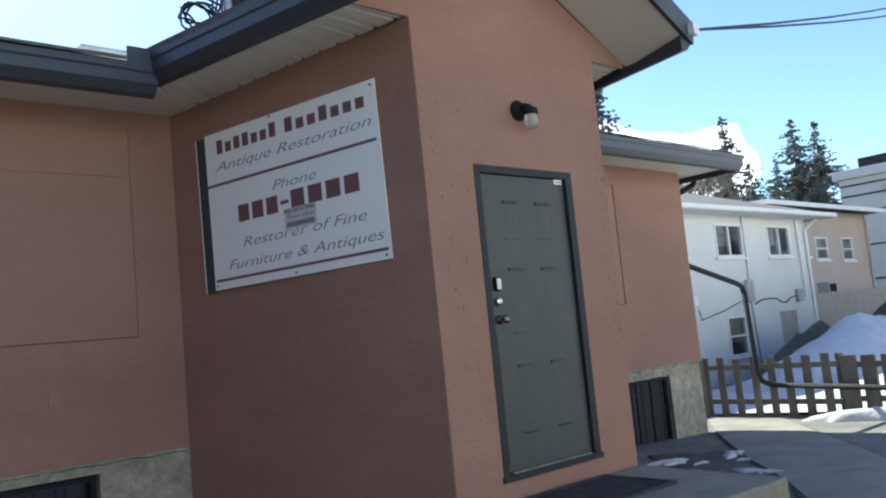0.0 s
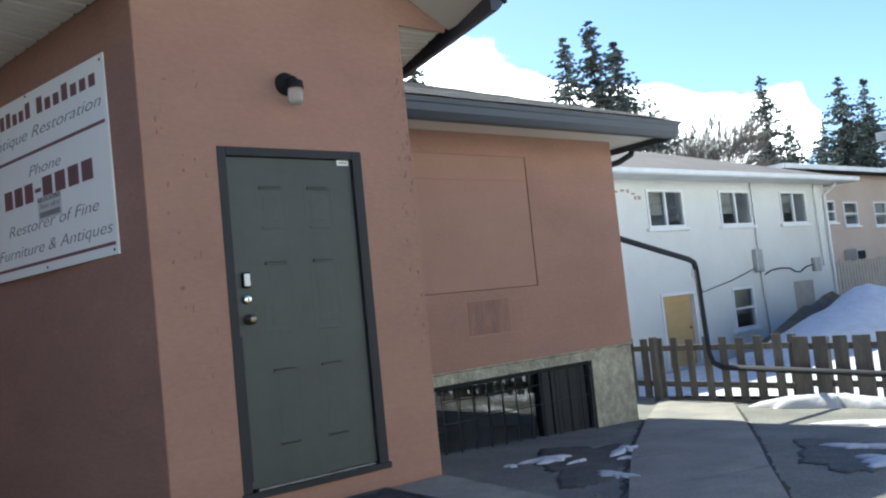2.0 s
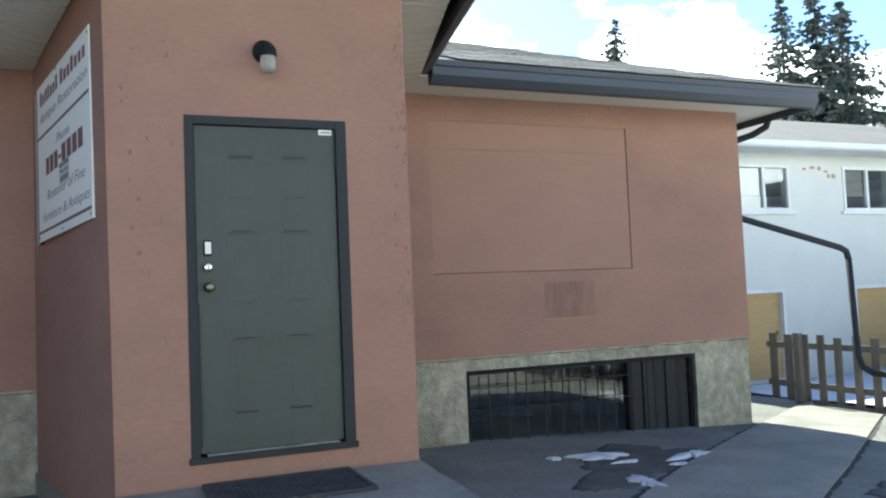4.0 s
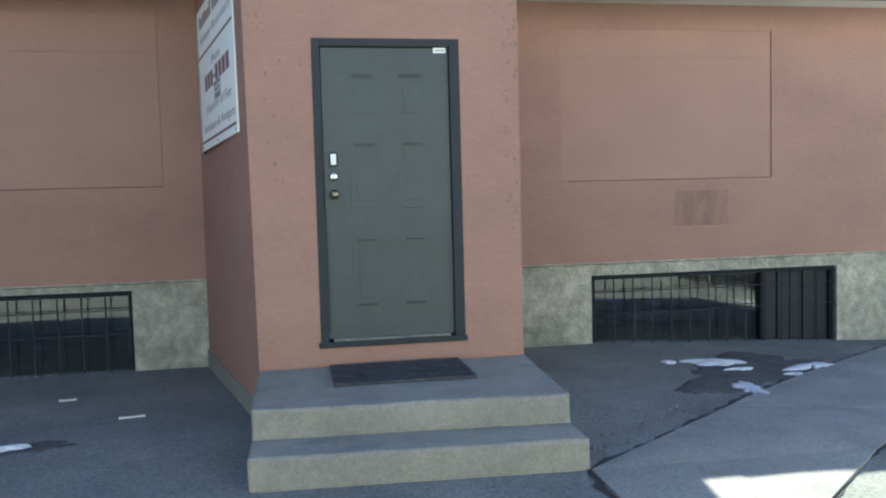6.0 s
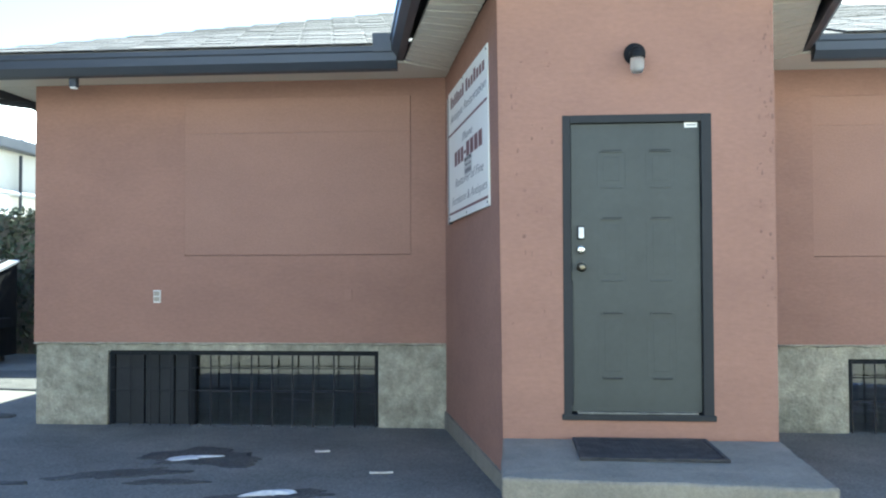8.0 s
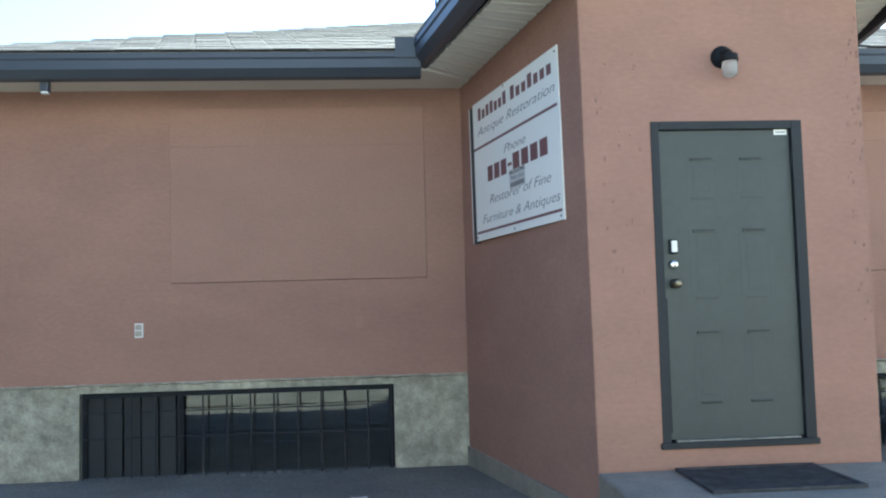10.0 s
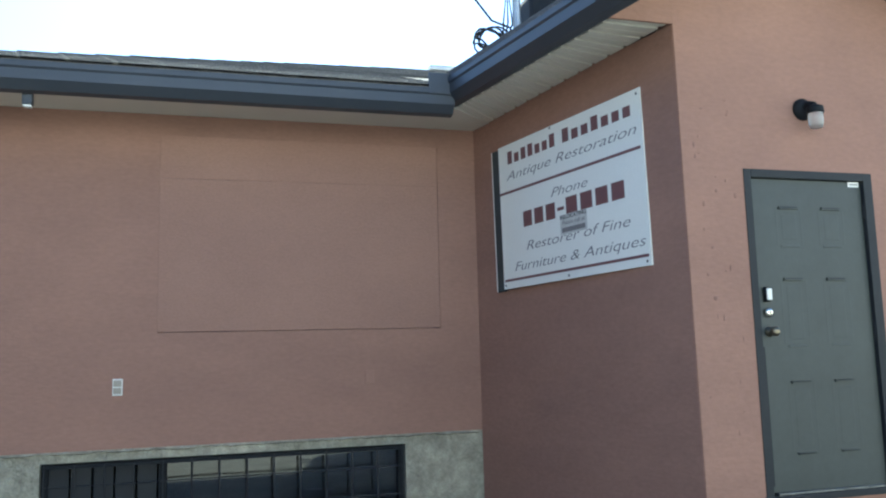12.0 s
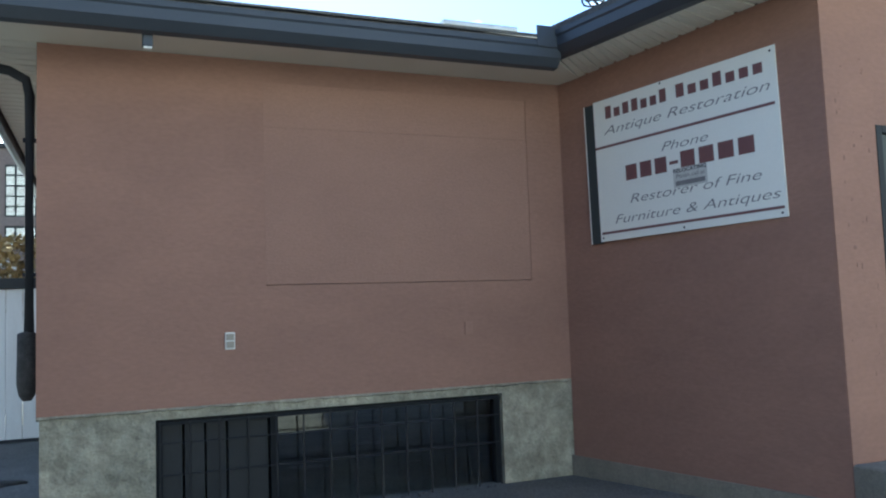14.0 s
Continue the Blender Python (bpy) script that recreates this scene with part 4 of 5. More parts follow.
sign_part("board", B(0, SW, 0, SH, 0.012, 0.030, 0.002), SIGN_WHITE)
sign_part("backing", B(-0.115, -0.002, -0.012, SH - 0.01, 0.0, 0.020, 0.002), SIGN_EDGE, "dark strip of backing board beside the panel")
sign_part("backing_edge", B(-0.124, -0.1155, -0.012, SH - 0.01, 0.0, 0.022, 0.001), SIGN_WHITE)
sign_part("rule", B(0.0, SW - 0.03, 0.785, 0.806, 0.0302, 0.0315), SIGN_RED, "dark red rule")
sign_part("rule", B(0.02, SW - 0.02, 0.058, 0.078, 0.0302, 0.0315), SIGN_RED, "dark red rule")


def text_mesh(text, size, shear, weight):
    cu = bpy.data.curves.new("lettering", "FONT")
    cu.body, cu.size, cu.shear, cu.extrude, cu.offset = text, size, shear, 0.0006, weight
    tmp = new("lettering", cu)
    me = bpy.data.meshes.new_from_object(tmp)
    bpy.data.objects.remove(tmp)
    xs = [v.co.x for v in me.vertices]
    return me, min(xs), max(xs)


def words(text, u0, u1, v, size, mat, shear=0.0, weight=0.0, lift=0.031):
    """A line of lettering on the sign, each word a part."""
    _, lo, hi = text_mesh(text, size, shear, weight)
    k = (u1 - u0) / (hi - lo)
    done = ""
    for word in text.split(" "):
        _, a, b = text_mesh(done + word, size, shear, weight)
        me, c, d = text_mesh(word, size, shear, weight)
        me.materials.clear()
        me.materials.append(mat)
        ob = new("word", me)
        ob.parent = sign
        ob.location = (u0 + (b - d - lo) * k, v, lift)
        ob.scale = (k, 1, 1)
        done += word + " "


def bars(u0, u1, v0, heights, mat, gap=0.5):
    """Plain upright bars in place of writing that is not repeated here, one for each character."""
    k = (u1 - u0) / (len(heights) + gap * (len(heights) - 1))
    for i, h in enumerate(heights):
        u = u0 + i * (1 + gap) * k
        sign_part("name_bar", B(u, u + k, v0, v0 + h, 0.0302, 0.0315), mat, "plain dark red bar")


bars(0.14, 0.80, 1.03, (0.105, 0.075, 0.095, 0.10, 0.075, 0.075, 0.105), SIGN_RED)
bars(0.90, 1.67, 1.03, (0.105, 0.075, 0.075, 0.105, 0.075, 0.075, 0.075), SIGN_RED)
words("Antique Restoration", 0.11, 1.72, 0.895, 0.105, SIGN_GREY, 0.35, -0.0012)
words("Phone", 0.72, 1.17, 0.645, 0.10, SIGN_GREY, 0.35, -0.0012)
bars(0.33, 0.76, 0.475, (0.125, 0.125, 0.125), SIGN_RED, 0.3)
sign_part("name_bar", B(0.79, 0.875, 0.525, 0.55, 0.0302, 0.0315), SIGN_RED, "plain dark red bar")
bars(0.90, 1.56, 0.485, (0.125, 0.125, 0.125, 0.125), SIGN_RED, 0.3)
sign_part("sticker", B(0.82, 1.14, 0.335, 0.485, 0.0318, 0.0330), STICKER, "faded paper sticker")
words("RELOCATING", 0.825, 1.135, 0.452, 0.04, BLACK, 0, 0.0006, 0.0334)
words("Please call at", 0.85, 1.12, 0.408, 0.044, SIGN_GREY, 0, 0, 0.0334)
sign_part("sticker_bar", B(0.84, 1.12, 0.35, 0.385, 0.0331, 0.0338), SIGN_GREY, "plain grey bar")
words("Restorer of Fine", 0.36, 1.60, 0.285, 0.105, SIGN_GREY, 0.3, -0.0012)
words("Furniture & Antiques", 0.18, 1.74, 0.135, 0.105, SIGN_GREY, 0.3, -0.0012)
for u, v in ((SW - 0.04, SH - 0.035), (SW * 0.42, SH - 0.015), (SW - 0.04, 0.03), (SW * 0.5, 0.025), (0.03, 0.03)):
    sign_part("screw", lathe(bmesh.new(), ((0.009, 0.0), (0.008, 0.003), (0.004, 0.005)), (u, v, 0.030), "z", 8), BLACK_METAL)

# ---- small wall fittings ----
ob = thing("outlet_box", (-3.99, WALL_Y, 1.275), "pale weatherproof outlet cover on the stucco wall", "outlet")
part("cover", B(-4.027, -3.953, WALL_Y - 0.022, WALL_Y + 0.002, 1.208, 1.338, 0.006), WHITE_PLASTIC, ob)
for z in (1.222, 1.279):
    part("flap", B(-4.019, -3.961, WALL_Y - 0.03, WALL_Y - 0.02, z, z + 0.048, 0.004), GREY_BOARD, ob)
ob = thing("blank_cover", (-1.99, WALL_Y, 1.29), "painted-over blank cover plate on the stucco wall", "cover plate")
part("plate", B(-2.03, -1.955, WALL_Y - 0.012, WALL_Y + 0.002, 1.235, 1.345, 0.004), STUCCO_PATCH, ob)
spout = thing("gutter_outlet", (-4.59, 1.9, 3.36), "short dark gutter outlet stub under the eave", "gutter outlet")
part("stub", B(-4.625, -4.555, 1.86, 1.93, 3.33, 3.46, 0.01), FASCIA, spout)
part("stub_end", B(-4.618, -4.562, 1.868, 1.922, 3.315, 3.332, 0.004), WHITE_PLASTIC, spout, "pale open end")

# ---- downpipes ----
dp = thing("downpipe", (-5.45, 2.75, 1.0), "dark downpipe from the side gutter with a fat black boot", "downpipe")
part("elbow_pipe", tube(bmesh.new(), [(-5.98, 2.70, 3.50), (-5.98, 2.70, 3.43), (-5.93, 2.70, 3.385), (-5.52, 2.72, 3.33), (-5.41, 2.73, 3.27), (-5.385, 2.735, 3.15), (-5.385, 2.735, 1.35)], 0.036, 10), PIPE, dp, "", True)
part("boot", lathe(bmesh.new(), ((0.03, 0.50), (0.065, 0.485), (0.07, 0.12), (0.055, 0.04), (0.03, 0.0)), (-5.398, 2.735, 0.90)), BLACK, dp, "fat black plastic boot", True)
for z in (2.8, 1.8):
    part("strap", B(-5.43, -5.325, 2.72, 2.75, z, z + 0.03), PIPE, dp)
gp = thing("overhead_downpipe", (8.62, 2.8, 0.2), "dark downpipe carried across the walk and along the fence", "downpipe")
part("elbow_pipe", tube(bmesh.new(), [(7.17, 2.55, 3.47), (7.16, 2.60, 3.36), (7.05, 2.72, 3.28), (6.72, 2.98, 3.16), (6.67, 3.0, 3.06), (6.67, 3.0, 2.5)], 0.042, 10), PIPE, gp, "", True)
part("crossing_pipe", tube(bmesh.new(), [(6.67, 3.0, 2.52), (6.68, 3.0, 2.38), (6.78, 2.99, 2.32), (8.50, 2.81, 1.85), (8.60, 2.80, 1.80), (8.62, 2.79, 1.70)], 0.042, 10), PIPE, gp, "", True)
part("drop_pipe", tube(bmesh.new(), [(8.62, 2.79, 1.72), (8.62, 2.74, 0.42), (8.62, 2.68, 0.28), (8.62, 2.52, 0.21)], 0.042, 10), PIPE, gp, "", True)
part("run_pipe", tube(bmesh.new(), [(8.62, 2.54, 0.215), (8.62, -0.5, 0.10), (8.62, -4.8, -0.05)], 0.042, 10), PIPE, gp, "", True)

# ---- roof clutter: mast, coiled cable, vent ----
mast = thing("service_mast", (-0.55, 1.5, 3.9), "grey service mast with coiled black cables on the roof", "mast")
part("pole", tube(bmesh.new(), [(-0.90, 1.55, 3.72), (-0.90, 1.55, 5.6)], 0.035, 10), GALV, mast)
part("box", B(-0.80, -0.42, 1.45, 1.9, 3.78, 4.42, 0.06), BLACK_METAL, mast, "dark sheet-metal box")
rnd = random.Random(7)
for k in range(5):
    pts = []
    cx, cz, r, ph = -1.09 + rnd.uniform(-0.04, 0.04), 4.00 + rnd.uniform(-0.03, 0.04), rnd.uniform(0.12, 0.19), rnd.uniform(0, 6)
    for i in range(25):
        a = ph + 2 * math.pi * i / 22
        pts.append((cx + r * math.cos(a), 1.57 + 0.04 * math.sin(a * 2 + k) + 0.02 * k, cz + 0.62 * r * math.sin(a) + 0.02 * math.sin(3 * a + k)))
    part("cable_coil", tube(bmesh.new(), pts, 0.009, 5), CABLE, mast)
for k in range(3):
    part("cable", tube(bmesh.new(), [(-0.92, 1.53, 5.4 - 0.1 * k), (-1.0 - 0.05 * k, 1.55, 4.9), (-0.97, 1.57, 4.5), (-0.93 - 0.04 * k, 1.57, 4.15), (-1.02, 1.57, 3.93)], 0.009, 5), CABLE, mast)
part("cable", tube(bmesh.new(), [(-0.95, 1.55, 4.1), (-1.12, 1.55, 4.15), (-1.32, 1.5, 4.35), (-1.9, 1.45, 5.1), (-3.0, 1.0, 6.4), (-9, -1, 12)], 0.010, 5), CABLE, mast)
# service wires leaving the gable tip
wires = thing("service_wires", (1.88, -0.66, 3.66), "two black overhead service wires fixed at the gable tip", "wires")
part("bracket", B(1.86, 1.94, -0.69, -0.63, 3.62, 3.72, 0.008), WHITE_PLASTIC, wires, "pale insulator bracket")
for k, dz in enumerate((0.0, 0.5)):
    end = Vector((32.0, 2.6, 13.2 + dz))
    a = Vector((1.93, -0.66, 3.67))
    part("wire", tube(bmesh.new(), [a.lerp(end, f) + Vector((0, 0, -1.2 * 4 * f * (1 - f) * 0.5)) for f in [i / 16 for i in range(17)]], 0.012, 5), CABLE, wires)

# ---- picket gate and board fence ----
FX = 8.72


def fence_bit(parent, name, y0, y1, z0, z1, x0, x1, top=0.0):
    return part(name, B(x0, x1, y0, y1, z0, z1, 0.004), FENCE_WOOD, parent)


gate = thing("picket_gate", (FX, 2.6, -0.28), "weathered brown picket gate across the walk", "gate")
rnd = random.Random(5)
for k in range(10):
    y = 1.615 + 0.291 * k + rnd.uniform(-0.012, 0.012)
    zb = ground_z(FX, y)
    fence_bit(gate, "picket", y, y + rnd.uniform(0.12, 0.14), zb + 0.035 + rnd.uniform(-0.012, 0.012), 0.655 + rnd.uniform(-0.025, 0.02), FX - 0.022, FX)
for z in (-0.10, 0.46):
    fence_bit(gate, "rail", 1.50, 4.45, z, z + 0.085, FX + 0.002, FX + 0.04)
fence_bit(gate, "post", 3.72, 3.83, -0.35, 0.69, FX - 0.11, FX - 0.024)
fence_bit(gate, "post", 1.47, 1.56, -0.35, 0.66, FX + 0.042, FX + 0.13)
fence_bit(gate, "bottom_board", 1.3, 3.6, ground_z(FX, 2.5) + 0.01, ground_z(FX, 2.5) + 0.06, FX - 0.03, FX - 0.024)
fence = thing("board_fence", (FX, -2.0, -0.28), "weathered dark board fence with gaps between broad boards", "fence")
y = 1.36
while y > -7.0:
    zb = ground_z(FX, y)
    w = rnd.uniform(0.19, 0.235)
    fence_bit(fence, "board", y - w + 0.1, y + 0.1, zb + 0.05 + rnd.uniform(-0.02, 0.02), 0.63 + rnd.uniform(-0.025, 0.03), FX - 0.03, FX - 0.002)
    y -= w + rnd.uniform(0.06, 0.10)
for z in (-0.06, 0.44):
    fence_bit(fence, "rail", -7.2, 1.46, z, z + 0.085, FX + 0.002, FX + 0.04)
for y in (1.0, -1.45, -3.9, -6.3):
    fence_bit(fence, "post", y, y + 0.1, -0.4, 0.6, FX + 0.042, FX + 0.13)

# ---- snow and soil heaps behind the fence ----


def heap(name, centre, size, high, mat, label, category, seed, rough=0.25, res=46, clod=0.0, cap=99.0):
    bm = bmesh.new()

    def h(x, y):
        u, v = (x - centre[0]) / size[0], (y - centre[1]) / size[1]
        r = math.sqrt(u * u + v * v)
        n = noise.noise(Vector((x * 0.9, y * 0.9, seed))) * 0.6 + noise.noise(Vector((x * 2.6, y * 2.6, seed + 3))) * 0.3 + noise.noise(Vector((x * 7, y * 7, seed + 5))) * 0.12
        n += clod * (noise.noise(Vector((x * 5, y * 5, seed))) + 0.6 * noise.noise(Vector((x * 12, y * 12, seed))))
        return ground_z(x, y) - 0.06 + min(max(0.0, 1 - (r * (1 + 0.3 * n)) ** 1.25) * high, cap) * (1 + rough * n)

    xs = np.linspace(centre[0] - size[0] * 1.15, centre[0] + size[0] * 1.15, res)
    ys = np.linspace(centre[1] - size[1] * 1.15, centre[1] + size[1] * 1.15, res)
    return tagged(part(name, grid_sheet(xs, ys, h), mat, None, "", True), label, category)


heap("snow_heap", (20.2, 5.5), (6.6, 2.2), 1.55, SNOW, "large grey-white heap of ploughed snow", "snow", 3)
heap("soil_ridge", (21.0, 7.3), (4.6, 1.0), 1.45, DIRT, "low dark ridge of soil clods along the snow", "soil", 14, 0.3, 60, 0.2)
heap("soil_heap", (25.0, 3.9), (3.0, 4.9), 3.4, DIRT, "high heap of brown clods of soil beside the snow", "soil", 9, 0.22, 150, 0.3, 2.55)
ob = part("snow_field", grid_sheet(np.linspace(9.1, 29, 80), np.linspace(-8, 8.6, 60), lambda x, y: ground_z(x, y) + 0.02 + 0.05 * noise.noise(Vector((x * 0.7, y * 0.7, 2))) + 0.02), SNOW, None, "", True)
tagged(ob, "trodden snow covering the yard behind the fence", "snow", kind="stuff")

# ---- white two-storey building behind ----
NY = 9.25
white = thing("apartment_building", (18, NY, -0.8), "white stucco two-storey building with a low roof", "building")


def facade(parent, mat, x0, x1, y0, y1, z0, z1, holes):
    """Front wall with openings on two levels, side and back walls."""
    part("side_wall", B(x0, x0 + 0.25, y0 + 0.25, y1, z0, z1), mat, parent)
    part("side_wall", B(x1 - 0.25, x1, y0 + 0.25, y1, z0, z1), mat, parent)
    part("back_wall", B(x0, x1, y1, y1 + 0.25, z0, z1), mat, parent)
    return part("front_wall", holed(bmesh.new(), x0, x1, z0, z1, y0, y0 + 0.25, holes), mat, parent)


def far_window(parent, x0, x1, z0, z1, y, split=True, cross=False):
    t = 0.07
    bm = bmesh.new()
    for a, b, c, d in ((x0, x1, z1 - t, z1), (x0, x1, z0, z0 + t), (x0, x0 + t, z0 + t, z1 - t), (x1 - t, x1, z0 + t, z1 - t)):
        box(bm, a, b, y - 0.03, y + 0.07, c, d)
    m = (x0 + x1) / 2
    if split:
        box(bm, m - 0.035, m + 0.035, y - 0.02, y + 0.06, z0 + t, z1 - t)
    if cross:
        box(bm, x0 + t, x1 - t, y - 0.02, y + 0.06, (z0 + z1) / 2 - 0.03, (z0 + z1) / 2 + 0.03)
    w = part("window", bm, TRIM_WHITE, parent, "white-framed window")
    p = part("pane", B(x0 + t, x1 - t, y + 0.03, y + 0.04, z0 + t, z1 - t), WINDOW_GLASS, w)
    # added pale board: curtain and sky reflection in the pane, put in as colour
    part("pane_lightener", B(x0 + t, m if split else x1 - t, y + 0.12, y + 0.13, z0 + 0.35 * (z1 - z0), z1 - t), GREY_BOARD, w, "pale board standing in for curtain and reflected sky")
    part("sill", B(x0 - 0.12, x1 + 0.12, y - 0.09, y + 0.05, z0 - 0.09, z0 - 0.004, 0.01), TRIM_WHITE, w)
    return w


up = [(12.75, 14.30), (16.0, 17.62), (19.38, 21.05), (22.75, 24.38)]
doors = [(12.6, 13.95), (16.12, 17.66)]
holes = [(a, b, 3.05, 4.12) for a, b in up] + [(a, b, -0.78, 1.25) for a, b in doors] + [(19.48, 20.62, -0.05, 1.2), (22.98, 24.20, 0.1, 1.18)]
facade(white, WHITE_STUCCO, 9.5, 25.7, NY, 17.5, -1.2, 4.5, holes)
for a, b in up:
    far_window(white, a, b, 3.05, 4.12, NY)
far_window(white, 19.48, 20.62, -0.05, 1.2, NY, False, True)
part("board", B(22.98, 24.20, NY + 0.02, NY + 0.06, 0.1, 1.18), GREY_BOARD, white, "boarded-up window")
for a, b in doors:
    dr = part("door", B(a + 0.08, b - 0.08, NY + 0.1, NY + 0.15, -0.78, 1.17, 0.006), PLYWOOD, white, "bare plywood door")
    bm = bmesh.new()
    for p, q, r, s in ((a, b, 1.17, 1.25), (a, a + 0.08, -0.78, 1.17), (b - 0.08, b, -0.78, 1.17)):
        box(bm, p, q, NY - 0.03, NY + 0.14, r, s)
    part("frame", bm, TRIM_WHITE, dr)
    part("knob", lathe(bmesh.new(), ((0.04, 0.0), (0.05, 0.04), (0.02, 0.07)), (b - 0.22, NY + 0.1, 0.25), "y", 10), BRASS, dr)
bm = bmesh.new()
c = [bm.verts.new(p) for p in ((8.9, 8.45, 4.48), (26.6, 8.45, 4.48), (26.6, 18.3, 4.48), (8.9, 18.3, 4.48))]
r0, r1 = bm.verts.new((13.9, 13.4, 6.25)), bm.verts.new((22.0, 13.4, 6.25))
bm.faces.new((c[0], c[1], r1, r0)), bm.faces.new((c[1], c[2], r1)), bm.faces.new((c[2], c[3], r0, r1)), bm.faces.new((c[3], c[0], r0)), bm.faces.new(c[::-1])
wr = part("roof", bm, FLAT_ROOF, white, "low brown-grey shingled roof")
part("fascia", B(8.88, 26.6, 8.40, 8.46, 4.40, 4.52), TRIM_WHITE, wr)
part("fascia", B(26.56, 26.62, 8.46, 18.3, 4.36, 4.52), TRIM_WHITE, wr)
part("soffit", B(8.9, 26.56, 8.46, 9.25, 4.38, 4.41), TRIM_WHITE, wr)
for x0, y0, z in ((17.2, 10.6, 5.02), (20.8, 10.2, 4.92)):
    part("vent", B(x0, x0 + 1.0, y0, y0 + 0.4, z - 0.1, z + 0.1, 0.02), BLACK_METAL, wr)
for x, z0, z1 in ((20.95, 1.6, 2.3), (24.4, 1.45, 1.9)):
    part("meter", B(x - 0.16, x + 0.2, NY - 0.16, NY - 0.002, z0, z1, 0.03), GALV, white, "grey electricity meter box")
part("conduit", tube(bmesh.new(), [(21.1, NY - 0.05, 4.6), (21.12, NY - 0.05, 2.3)], 0.03, 6), GALV, white)
part("conduit", tube(bmesh.new(), [(21.1, NY - 0.05, 1.6), (21.2, NY - 0.05, -0.6)], 0.03, 6), GALV, white)
part("cable", tube(bmesh.new(), [(17.9, NY - 0.04, 1.5), (18.0, NY - 0.04, 1.18), (19.5, NY - 0.04, 1.42), (20.9, NY - 0.04, 1.75)], 0.013, 5), CABLE, white)
part("cable", tube(bmesh.new(), [(21.3, NY - 0.05, 1.5), (21.7, NY - 0.05, 1.62), (22.2, NY - 0.05, 1.66), (22.8, NY - 0.05, 1.63), (23.1, NY - 0.05, 1.5), (23.4, NY - 0.05, 1.47), (23.8, NY - 0.05, 1.62), (24.4, NY - 0.05, 1.7)], 0.02, 5), CABLE, white)
part("downpipe", tube(bmesh.new(), [(25.6, NY - 0.5, 4.35), (25.55, NY - 0.08, 4.0), (25.55, NY - 0.08, -0.6)], 0.05, 6), TRIM_WHITE, white)
part("downpipe", tube(bmesh.new(), [(24.9, NY - 0.06, 4.4), (24.95, NY - 0.06, 1.6)], 0.025, 6), GALV, white)
RUST = material("rust_stain", (0.30, 0.14, 0.08), 0.9, vary=0.8, vary_scale=9, second=(0.5, 0.42, 0.36))
for x, z, w, h in ((14.75, 4.02, 0.10, 0.05), (14.98, 4.05, 0.14, 0.06), (15.22, 4.02, 0.10, 0.09), (15.42, 3.97, 0.12, 0.05), (15.52, 3.84, 0.08, 0.09), (15.66, 3.84, 0.12, 0.10)):
    part("rust_mark", B(x, x + w, NY - 0.006, NY + 0.002, z, z + h), RUST, white, "rust-brown stain below the eave")
part("wall_light", B(17.62, 17.86, NY - 0.1, NY - 0.002, 1.62, 1.9, 0.02), WHITE_PLASTIC, white)

# ---- tan house next to it ----
tan = thing("house", (33, 11.5, -0.8), "dusty pink stucco house with small white windows", "house")
tw = [(29.8, 30.9, 3.3, 4.2), (31.6, 32.8, 3.15, 4.15), (34.3, 35.5, 3.1, 4.15)]
facade(tan, TAN_STUCCO, 26.6, 37.3, 11.5, 20, -1.2, 5.3, tw)
for a, b, c0, d0 in tw:
    far_window(tan, a, b, c0, d0, 11.5, False, True)
bm = bmesh.new()
c = [bm.verts.new(p) for p in ((26.0, 10.7, 5.40), (38.9, 10.7, 5.40), (38.9, 21, 5.40), (26.0, 21, 5.40))]
r0, r1 = bm.verts.new((30.0, 15.8, 6.0)), bm.verts.new((36.0, 15.8, 6.0))
bm.faces.new((c[0], c[1], r1, r0)), bm.faces.new((c[1], c[2], r1)), bm.faces.new((c[2], c[3], r0, r1)), bm.faces.new((c[3], c[0], r0)), bm.faces.new(c[::-1])
tr = part("roof", bm, FLAT_ROOF, tan, "low grey roof")
part("fascia", B(26.0, 38.9, 10.66, 10.72, 5.26, 5.44), TRIM_WHITE, tr)
part("fascia", B(25.96, 26.02, 10.72, 21, 5.26, 5.44), TRIM_WHITE, tr)
part("air_conditioner", B(31.2, 32.0, 11.0, 11.49, 1.6, 2.15, 0.03), GREY_PANEL, tan)
part("air_conditioner_grille", B(31.28, 31.92, 10.985, 11.0, 1.68, 2.07), BLACK_METAL, tan)
part("downpipe", tube(bmesh.new(), [(37.2, 11.4, 5.2), (37.2, 11.4, -0.8)], 0.05, 6), TAN_STUCCO, tan)
pf = thing("plank_fence", (33, 10.6, -0.8), "tall pale grey plank fence before the pink house", "fence")
rnd = random.Random(9)
for k in range(46):
    x = 27.2 + 0.25 * k
    part("plank", B(x, x + 0.2, 10.5, 10.54, -0.9, 1.72 + rnd.uniform(-0.05, 0.05)), GREY_BOARD, pf)

# ---- large grey building far right ----
big = thing("office_building", (60, 4, 0), "large pale grey panelled building with a flat roof", "building")
part("wall", B(52, 92, -30, 18.2, -1, 9.1), GREY_PANEL, big)
part("parapet", B(51.7, 92.3, -30.3, 18.5, 9.1, 9.7, 0.03), GREY_PANEL, big)
part("roof_plant", B(53, 80, -8, 17.2, 9.7, 10.5), BLACK_METAL, big, "dark set-back plant storey")
for z in (2.4, 4.6, 6.8, 7.9, 8.6):
    part("panel_joint", B(51.93, 52, -30, 18.2, z, z + 0.1), BLACK_METAL, big)
for k in range(9):
    part("window", B(51.95, 52.0, -26 + 4.4 * k, -23.8 + 4.4 * k, 5.0, 6.3), BLACK_METAL, big, "dark window")
